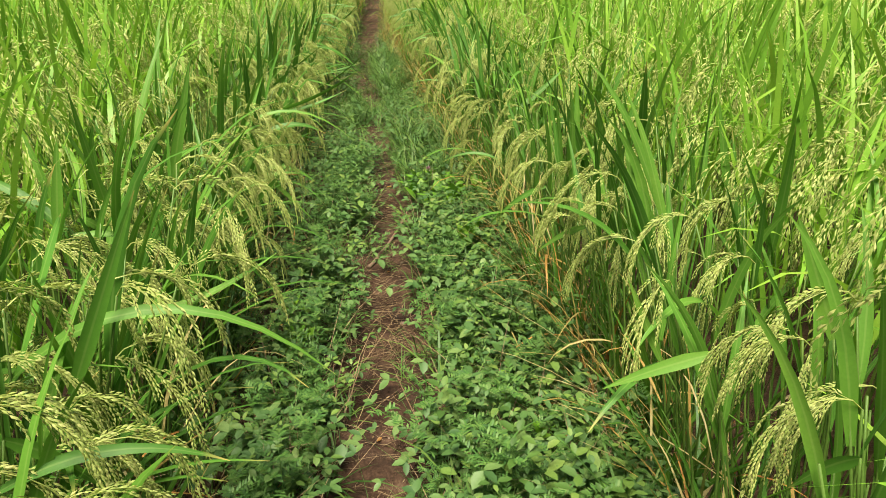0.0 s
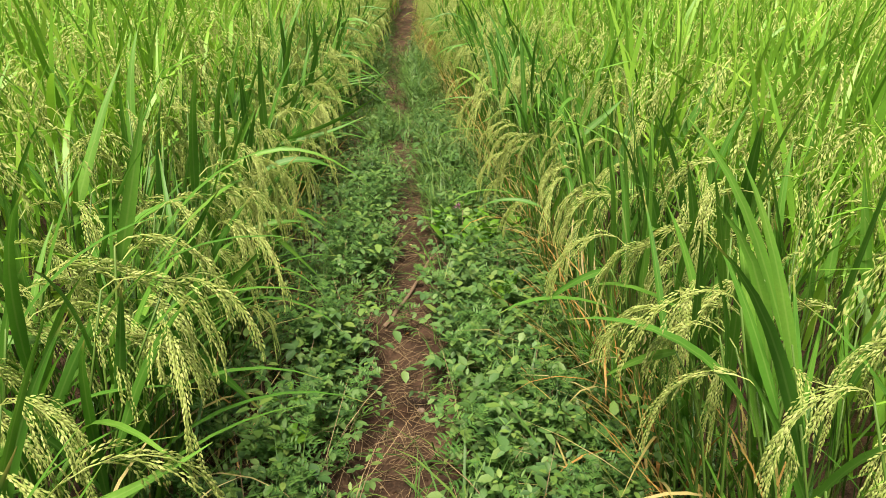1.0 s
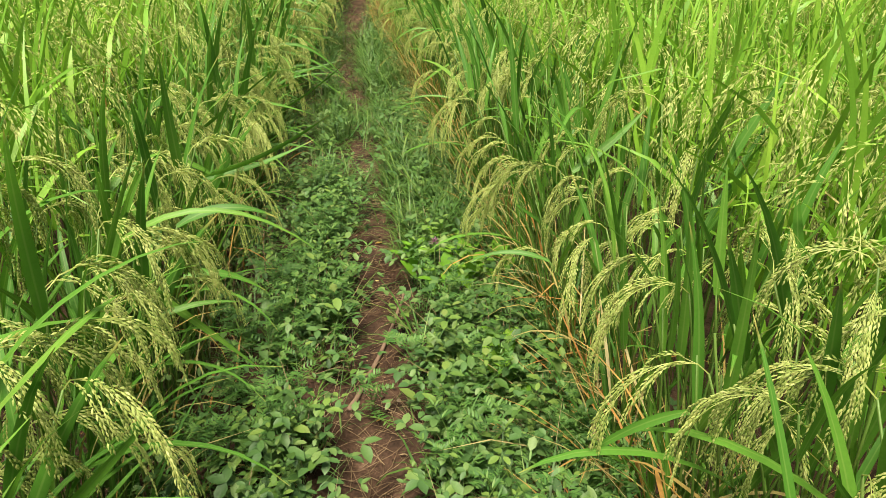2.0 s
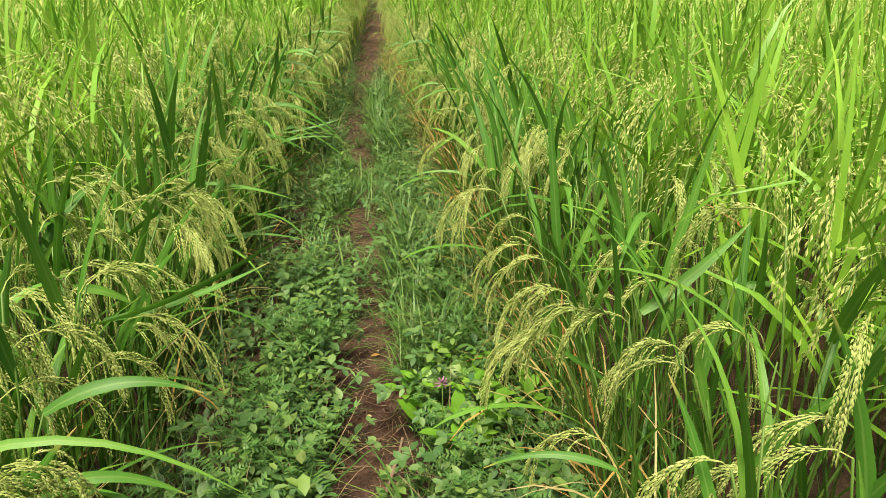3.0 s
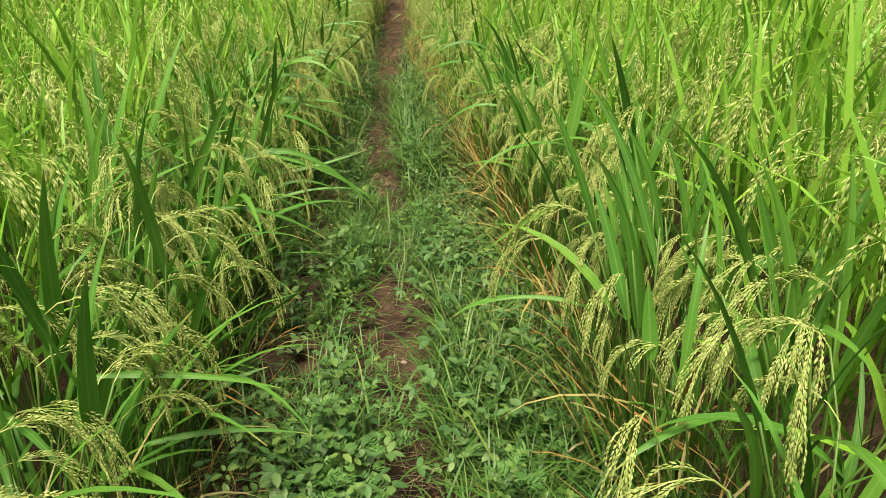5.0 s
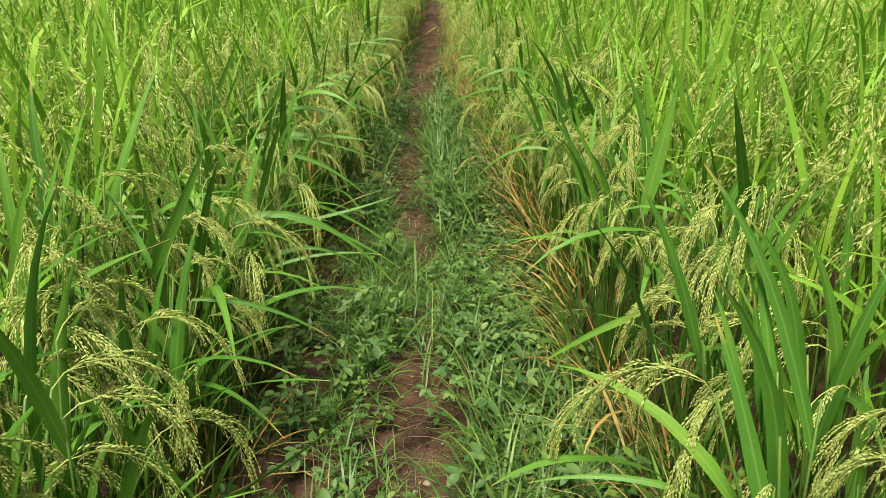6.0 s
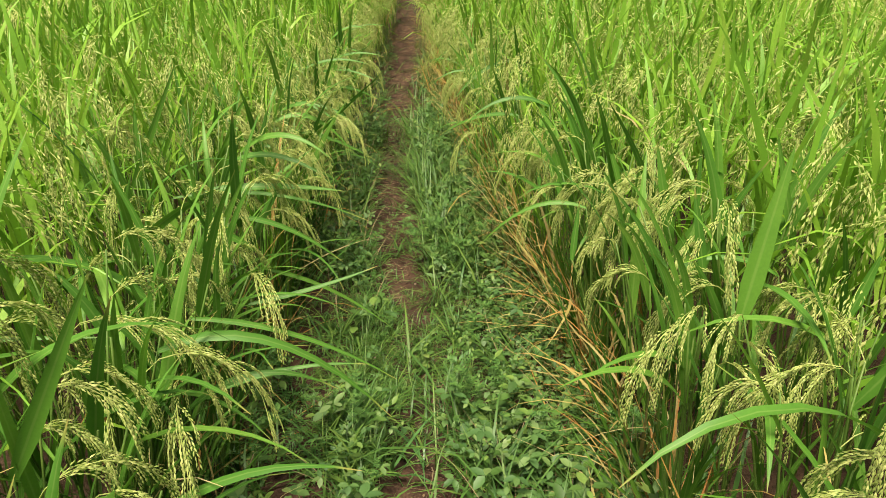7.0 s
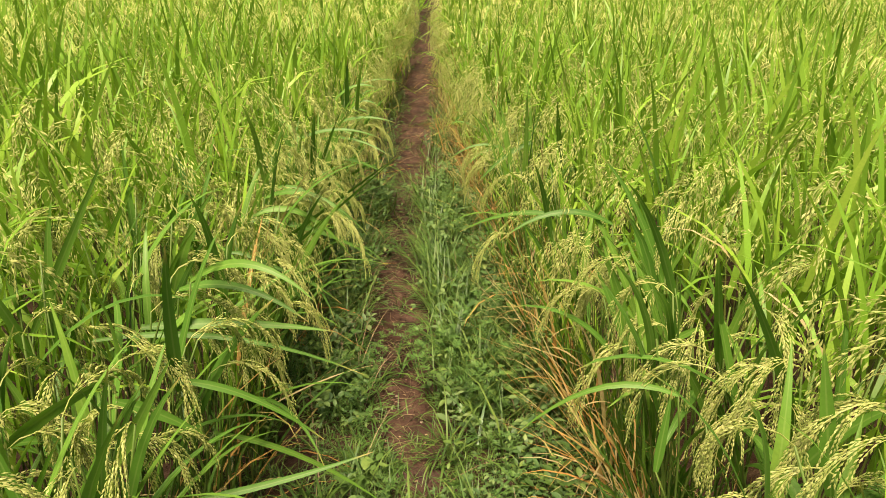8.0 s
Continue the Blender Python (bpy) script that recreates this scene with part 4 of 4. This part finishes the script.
def build_cover():
    """The uncountable rest: low weeds and grass that cover the verges and straw on the track."""
    herbs = [herb(rng, rng.uniform(0.05, 0.22), rng.uniform(0.020, 0.040), int(rng.integers(3, 6)), 1.0, oval_small) for _ in range(18)]
    herbs = [join([ribbon(s[::2], 0.002)] + lv) for s, lv in herbs]
    tufts = []
    for k in range(16):
        blades = []
        tall = k % 4 == 0
        for _ in range(7 if tall else 9):
            ln, el = (rng.uniform(0.15, 0.30), rng.uniform(45, 80)) if tall else (rng.uniform(0.05, 0.15), rng.uniform(15, 75))
            blades.append(ribbon(arc((rng.normal(0, 0.015), rng.normal(0, 0.015), 0), rng.uniform(0, 360), el, ln, rng.uniform(30, 110), 1.3, 4), rng.uniform(0.0028, 0.0068)))
        tufts.append(join(blades))
    fine = []
    for k in range(12):   # soft weeds: side shoots set with small paired leaflets
        stem = arc((0, 0, -0.01), rng.uniform(0, 360), rng.uniform(60, 88), rng.uniform(0.12, 0.27), rng.uniform(0, 45), 1.2, 9)
        bits = [ribbon(stem[::2], 0.0022)]
        for j in range(2, 9):
            for q in range(2):
                b = math.degrees(j * 2.4 + q * 3.1) + rng.normal(0, 20)
                shoot = arc(stem[j], b, rng.uniform(15, 55), rng.uniform(0.035, 0.07) * (1.15 - 0.08 * j), 35, 1.0, 6)
                bits.append(ribbon(shoot[::2], 0.0012))
                for p in shoot[1:]:
                    for w in (-65, 65, 0):
                        if w or p is shoot[-1]:
                            bits.append(ribbon(arc(p, b + w, rng.uniform(0, 50), rng.uniform(0.010, 0.017), 20, 1.0, 3), 0.0055))
        fine.append(join(bits))
    clover = []
    for k in range(12):   # long-stalked leaves of three leaflets
        bits = []
        for q in range(int(rng.integers(4, 8))):
            b = rng.uniform(0, 360)
            stalk = arc((rng.normal(0, 0.01), rng.normal(0, 0.01), -0.01), b, rng.uniform(45, 85), rng.uniform(0.06, 0.20), rng.uniform(10, 55), 1.2, 5)
            bits.append(ribbon(stalk, 0.0018))
            size = rng.uniform(0.018, 0.034)
            for w in (-75, 0, 75):
                e, c = rng.uniform(-0.5, 0.5), math.radians(b + w)
                bits.append(oval_small(stalk[-1], (math.cos(c) * math.cos(e), math.sin(c) * math.cos(e), math.sin(e)), (0.15 * math.cos(c + 1), 0.15 * math.sin(c + 1), 1.0), size, size * rng.uniform(0.5, 0.68)))
        clover.append(join(bits))
    strands = []
    for k in range(10):   # dry stems and bents that stand and lie among the weeds
        bits = []
        for q in range(3):
            bits.append(ribbon(arc((rng.normal(0, 0.02), rng.normal(0, 0.02), 0), rng.uniform(0, 360), rng.uniform(10, 80), rng.uniform(0.10, 0.28), rng.uniform(0, 60), 1.2, 5, rng.normal(0, 0.4)), rng.uniform(0.0013, 0.0026)))
        strands.append(join(bits))
    wide = [herb(rng, rng.uniform(0.06, 0.16), rng.uniform(0.036, 0.055), int(rng.integers(2, 4)), 1.0, oval_small) for _ in range(12)]
    wide = [join([ribbon(s[::2], 0.003)] + lv) for s, lv in wide]
    for name, kinds, count, mat, label, cat in (
            ("low_weeds", herbs, 1250, mat_herb_far, "dense low green weeds covering the bund's verges", "weeds"),
            ("low_weeds", clover, 900, mat_wide_far, "long-stalked three-lobed weeds on the verges", "weeds"),
            ("dry_stems", strands, 900, mat_straw, "thin dry stems and bents among the verge weeds", "dry stems"),
            ("low_weeds", wide, 300, mat_wide_far, "paler broad-leaved weeds scattered over the verges", "weeds"),
            ("fine_weeds", fine, 620, mat_feather, "fine feathery green weeds mixed into the verges", "weeds"),
            ("grass", tufts, 5000, mat_grass, "short wild grass growing over the bund", "grass")):
        vs, ts, ix, n = [], [], [], 0
        while len(vs) < count:
            y = rng.uniform(0.7, 22) if rng.random() < 0.35 else rng.uniform(0.7, 9)
            x = centre(y) + rng.uniform(-0.7, 0.7)
            if name == "grass" and rng.random() < 0.09:
                y, x = rng.uniform(5.1, 6.3), rng.uniform(-0.2, 0.18)
            d = abs(x - centre(y)) + 0.05 * noise.noise((x * 3, y * 3, 9))
            patch = noise.noise((x * 2.1, y * 2.1, 4)) * 0.5 + 0.5
            mat_1, mat_2 = math.exp(-((y - 5.95) / 0.42) ** 4), math.exp(-((y - 4.58) / 0.2) ** 4) * (x < 0.03)
            grassy = max(mat_1, mat_2) * min(1.0, max(0.06, 0.42 + 1.3 * noise.noise((x * 9, y * 9, 21))))
            bare, inside = track_half(y), (rice_edge(1, y) - x) if x > centre(y) else (x - rice_edge(-1, y))
            want = 0.02 if d < bare + (0 if name in ("grass", "dry_stems") else 0.035) else ((0.55 if d < bare + 0.045 else 1.0) if inside > 0.06 else 0.3)
            right = x > centre(y)
            if right:
                turf = 0.22 if y < 3.5 else (1.1 if y < 5.0 else (0.6 if y < 6.2 else 0.9))
                herbs_here = (0.25 if 3.0 < y and x > 0.18 else 1.0) if y < 3.5 else (0.22 if y < 5.0 else (0.8 if y < 6.2 else 0.35))
            else:
                turf = 0.25 if y < 4.3 else 1.0
                herbs_here = 0.9 if y < 4.7 else 0.4
                if d > 0.29:
                    turf, herbs_here = turf * 0.45, herbs_here * 0.22
                if 4.6 < y < 5.4:   # washed-out shoulder
                    turf, herbs_here = turf * 0.35, herbs_here * 0.55
            if name == "grass":
                want = max(want * (turf + 0.5 * patch - 0.25), grassy)
            else:
                tuft = noise.noise((x * 7.5, y * 7.5, 13 if name == "low_weeds" else 17)) + 0.5 * noise.noise((x * 15, y * 15, 2))
                herbs_here *= 1 - 0.75 * mat_1 * (x < 0.14)
                want = max(want, 0.2 * mat_1) * herbs_here * (1.3 - 0.9 * patch) * min(1.0, max(0.06, 0.45 + 1.6 * tuft))
            if rng.random() > want:
                continue
            pick = int(rng.integers(0, len(kinds)))
            if name == "grass" and (grassy > 0.1 or not right and 4.6 < y < 7) and pick % 4 == 0:
                pick += 1
            elif name == "grass" and right and (3.4 < y < 5.0 or 6.5 < y < 11) and rng.random() < 0.55:
                pick -= pick % 4   # tall soft grass stands here
            v, t, i = placed(kinds[pick], x, y, ground_height(x, y), rng.uniform(0, 6.28), rng.uniform(0.4, 0.75) if grassy > 0.1 else rng.uniform(0.7, 1.4))
            vs.append(v), ts.append(t + n), ix.append(i)
            n += len(v)
        tagged(new(name, mesh_of(name, np.concatenate(vs), np.concatenate(ts), [mat])), label, cat, kind="stuff")
    pieces = []
    for _ in range(900):
        y = rng.uniform(0.8, 11)
        x = centre(y) + rng.normal(0, 0.09)
        a, ln = rng.uniform(0, 6.28), rng.uniform(0.03, 0.13)
        p = np.array([(x + ln * s * math.cos(a + 0.4 * s), y + ln * s * math.sin(a + 0.4 * s), 0) for s in (0, 0.5, 1)])
        p[:, 2] = [ground_height(q[0], q[1]) + 0.003 + 0.006 * rng.random() for q in p]
        pieces.append(tube(p, 0.0009, 0.0005, 3))
    for _ in range(260):   # trampled bunches that lie criss-cross
        y = rng.choice((2.05, 2.25, 2.6, 1.9, 3.4, 4.2, 6.9)) + rng.normal(0, 0.10)
        x = centre(y) + rng.normal(0.01, 0.05)
        a, ln = rng.normal(1.1, 0.9), rng.uniform(0.05, 0.16)
        p = np.array([(x + ln * s * math.cos(a + 0.3 * s), y + ln * s * math.sin(a + 0.3 * s), 0) for s in (-0.5, 0, 0.5)])
        p[:, 2] = [ground_height(q[0], q[1]) + 0.004 + 0.012 * rng.random() for q in p]
        pieces.append(tube(p, 0.0010, 0.0006, 3))
    v, t, i = join(pieces)
    tagged(new("straw", mesh_of("straw", v, t, [mat_straw])), "scattered dry straw lying on the bare track", "straw", kind="stuff")


build_cover()


def build_litter():
    """Withered rice leaves that have sunk out of the crop onto the bund's shoulders."""
    pieces = []
    for _ in range(750):
        side = 1 if rng.random() < 0.70 else -1
        y = rng.uniform(0.9, 11)
        x = rice_edge(side, y) - side * rng.uniform(-0.03, 0.19)
        az = (180 if side > 0 else 0) + rng.normal(0, 70)
        line = arc((x, y, ground_height(x, y)), az, rng.uniform(5, 70), rng.uniform(0.10, 0.34), rng.uniform(0, 70), 1.4, 5, rng.normal(0, 0.5))
        line[:, 2] = np.maximum(line[:, 2], [ground_height(p[0], p[1]) + 0.004 for p in line])
        pieces.append(ribbon(line, rng.uniform(0.003, 0.010)))
    for _ in range(1050):   # more of them still hang from the feet of the crop
        side = 1 if rng.random() < 0.78 else -1
        y = rng.uniform(0.9, 14)
        start = (rice_edge(side, y) + side * rng.uniform(-0.10, 0.05), y, ground_height(rice_edge(side, y), y) + rng.uniform(0.05, 0.45))
        line = arc(start, (180 if side > 0 else 0) + rng.normal(0, 65), rng.uniform(15, 75), rng.uniform(0.18, 0.44), rng.uniform(30, 110), 1.4, 6, rng.normal(0, 0.4))
        line[:, 2] = np.maximum(line[:, 2], [ground_height(p[0], p[1]) + 0.004 for p in line])
        pieces.append(ribbon(line, rng.choice((0.003, 0.005, 0.007, 0.010))))
    for _ in range(950):   # straight withered blades that lean out of the crop's foot
        y = rng.uniform(1.0, 13) if rng.random() < 0.5 else rng.uniform(5.5, 11)
        x = rice_edge(1, y) + rng.uniform(-0.06, 0.06)
        line = arc((x, y, ground_height(x, y) + rng.uniform(0.0, 0.25)), 180 + rng.normal(0, 70), rng.uniform(30, 80), rng.uniform(0.22, 0.52), rng.uniform(0, 35), 1.4, 5, rng.normal(0, 0.2))
        pieces.append(ribbon(line, rng.uniform(0.004, 0.009)))
    v, t, i = join(pieces)
    tagged(new("withered_leaves", mesh_of("withered_leaves", v, t, [mat_dry_far])), "withered orange and straw-coloured rice leaves on the bund's shoulders", "dry leaves", kind="stuff")


build_litter()


def build_crumbs():
    """Crumbs of earth and bits of dead leaf on the track."""
    pts, ways = [], []
    for _ in range(2600):
        y = rng.uniform(0.9, 9.5)
        x = centre(y) + rng.normal(0, 0.085)
        pts.append((x, y, ground_height(x, y)))
        ways.append(rng.normal(0, 1, 3) * (1, 1, 0.3))
    pts, ways = np.array(pts), unit(np.array(ways))
    out = []
    for k in range(5):
        size = 0.004 + 0.0022 * k
        sel = slice(k * 520, (k + 1) * 520 - 90 * k)
        out.append(grains(pts[sel] - ways[sel] * size, ways[sel], 2 * size, size * 0.8))
    v, t, i = join(out)
    tagged(new("earth_crumbs", mesh_of("earth_crumbs", v, t, [mat_mud], smooth=False)), "loose crumbs of brown earth on the track", "earth crumbs", kind="stuff")
    bits = []
    for _ in range(420):
        y = rng.uniform(0.9, 9.5)
        x = centre(y) + rng.normal(0, 0.11)
        b = rng.uniform(0, 6.28)
        bits.append(oval_small(np.array((x, y, ground_height(x, y) + 0.004)), (math.cos(b), math.sin(b), rng.uniform(-0.1, 0.3)), (0, 0, 1.0), rng.uniform(0.007, 0.018), rng.uniform(0.003, 0.008)))
    v, t, i = join(bits)
    tagged(new("leaf_litter", mesh_of("leaf_litter", v, t, [mat_straw])), "small scraps of dead leaf on the track", "leaf litter", kind="stuff")


build_crumbs()


# ---- single things on the bund ----
def feathery_weed(r):
    """A soft weed: upright stems with rows of narrow leaflets."""
    root = new("feathery_weed")
    for k in range(7):
        stem = arc((r.normal(0, 0.012), r.normal(0, 0.012), -0.01), r.uniform(0, 360), r.uniform(55, 85), r.uniform(0.12, 0.22), r.uniform(0, 45), 1.2, 8)
        st = part("stem", tube(stem, 0.0014, 0.0006, 4), mat_stalk, root)
        leaflets = []
        for j in range(2, 8):
            for q in range(4):
                b = r.uniform(0, 6.28)
                way = np.array((math.cos(b), math.sin(b), r.uniform(0.1, 0.9)))
                leaflets.append(oval_small(stem[j], way, (0, 0, 1.0), r.uniform(0.018, 0.034), r.uniform(0.004, 0.007)))
        tagged(part("frond", join(leaflets), mat_feather, st), kind="stuff")
    return tagged(root, "soft feathery blue-green weed beside the track", "weed", "weeds on the bund")


feathery = [feathery_weed(rng) for _ in range(4)]
plant(feathery, [(-0.22, 3.52), (-0.15, 3.42), (-0.27, 3.21), (-0.22, 3.66), (-0.30, 3.38), (-0.19, 3.08), (-0.09, 3.30), (-0.17, 3.20), (-0.24, 3.86), (0.22, 2.30), (0.30, 2.12), (0.26, 1.90), (0.35, 2.48), (0.21, 1.75)])


def flowering_weed(x, y):
    root = new("flowering_weed")
    root.location = (x, y, ground_height(x, y))
    stem = arc((0, 0, 0), 90, 84, 0.27, 8, 1.0, 7)
    st = part("stem", tube(stem, 0.0022, 0.0012, 5), mat_stalk, root)
    for k in range(4):
        a = k * 1.7
        part("leaf", oval(stem[2 + k // 2], (math.cos(a), math.sin(a), 0.5), (0, 0, 1.0), 0.07, 0.034), mat_bright, st)
    florets = []
    for k in range(46):
        a, e = k * 2.4, rng.uniform(-0.2, 1.3)
        way = np.array((math.cos(a) * math.cos(e), math.sin(a) * math.cos(e), math.sin(e)))
        florets.append(oval_small(stem[-1] + way * 0.004, way, (0.1, 0.2, 1.0), rng.uniform(0.012, 0.020), 0.004))
    part("flower_head", join(florets), mat_flower, st, "mauve tufted flower head")
    tagged(root, "weed with a mauve tufted flower among bright leaves", "weed")


flowering_weed(0.235, 3.10)


def grass_tuft(r):
    """A tuft of broad grass blades that arch out from one root."""
    root = new("grass_tuft")
    for k in range(int(r.integers(5, 8))):
        line = arc((r.normal(0, 0.008), r.normal(0, 0.008), -0.005), r.uniform(0, 360), r.uniform(45, 78), r.uniform(0.12, 0.26), r.uniform(50, 120), 1.4, 7, r.normal(0, 0.3))
        line[:, 2] = np.maximum(line[:, 2], 0.006)
        part("blade", ribbon(line, r.uniform(0.005, 0.009)), mat_tuft, root)
    return tagged(root, "tuft of arching blue-green grass blades on the bund", "grass", "grass tufts on the bund")


tufts = [grass_tuft(rng) for _ in range(4)]
plant(tufts, [(-0.16, 4.62), (-0.10, 4.50), (-0.19, 4.75), (-0.06, 5.36), (0.02, 5.40), (-0.14, 5.36), (0.19, 4.9), (0.20, 5.1), (0.20, 4.6),
              (-0.28, 5.5), (-0.28, 4.35), (-0.33, 3.9), (0.19, 4.25), (0.24, 4.0), (0.21, 6.3), (-0.24, 6.7), (0.30, 5.75), (0.18, 7.3), (0.2, 7.9),
              (-0.22, 3.3), (0.18, 3.75), (0.17, 2.75), (-0.25, 2.85), (0.02, 4.45)])
plant([broadleaf_weed(rng, 0.12, 0.045, 3, mat_pale, "pale grey-green broad-leaved weed on the bund") for _ in range(3)],
      [(-0.25, 4.75), (0.21, 5.0), (0.27, 5.25), (0.32, 5.45), (0.24, 5.6), (0.36, 5.1), (-0.33, 4.75), (0.30, 4.8), (-0.24, 5.55), (0.22, 2.1), (0.3, 2.35), (0.26, 1.85),
       (-0.20, 7.00), (-0.24, 6.95), (-0.21, 6.68), (0.117, 6.90), (0.15, 6.95), (0.41, 7.50), (0.13, 6.34), (0.24, 6.27), (0.20, 6.35)])


def twig():
    s = np.linspace(0, 1, 12)
    line = np.stack([0.136 - 0.15 * s - 0.055 * s ** 2, 3.28 - 0.64 * s, np.zeros(12)], 1)
    line[:, 2] = [ground_height(p[0], p[1]) + 0.010 + 0.004 * math.sin(9 * p[1]) for p in line]
    root = new("twig", mesh_of("twig", *tube(line, 0.0045, 0.0085, 7)[:2], [mat_twig]))
    side = arc(line[4], 20, 18, 0.05, 10, 1.0, 4)
    part("snag", tube(side, 0.003, 0.0015, 5), mat_twig, root)
    tagged(root, "bare brown fallen twig lying along the track", "twig")


twig()


def pebble(name, x, y, size, label):
    bm = bmesh.new()
    bmesh.ops.create_icosphere(bm, subdivisions=2, radius=size)
    for v in bm.verts:
        v.co *= 1 + 0.35 * noise.noise(v.co * (1.6 / size) + Vector((x * 9, y * 9, 0)))
        v.co.z *= 0.55
    me = bpy.data.meshes.new(name)
    bm.to_mesh(me)
    bm.free()
    me.materials.append(mat_stone)
    ob = new(name, me)
    ob.location = (x, y, ground_height(x, y) + size * 0.3)
    tagged(ob, label, "stone")


pebble("stone", 0.04, 4.75, 0.011, "small pale stone on the muddy track")
pebble("stone", 0.049, 2.15, 0.012, "small pale stone on the muddy track")
pebble("stone", -0.375, 7.55, 0.032, "pale rounded clod lying among the verge grass")
for k in range(22):
    y = rng.uniform(1.2, 8.5)
    pebble("stone", centre(y) + rng.uniform(-0.12, 0.12), y, rng.uniform(0.003, 0.007), "tiny stone pressed into the muddy track")


def fallen_leaf(x, y, length, turn):
    piece = oval(np.zeros(3), (math.cos(turn), math.sin(turn), 0.12), (0, 0, 1.0), length, length * 0.5)
    ob = new("fallen_leaf", mesh_of("fallen_leaf", piece[0], piece[1], [mat_dry]))
    ob.location = (x, y, ground_height(x, y) + 0.006)
    tagged(ob, "small yellowed leaf fallen on the track", "leaf")


for x, y, length, turn in ((0.047, 3.77, 0.034, 0.3), (0.049, 3.43, 0.018, 2.6), (-0.06, 1.49, 0.022, 1.0), (0.02, 2.6, 0.02, 4.0), (-0.03, 4.2, 0.02, 5.0), (0.0, 7.3, 0.022, 0.7)):
    fallen_leaf(x, y, length, turn)
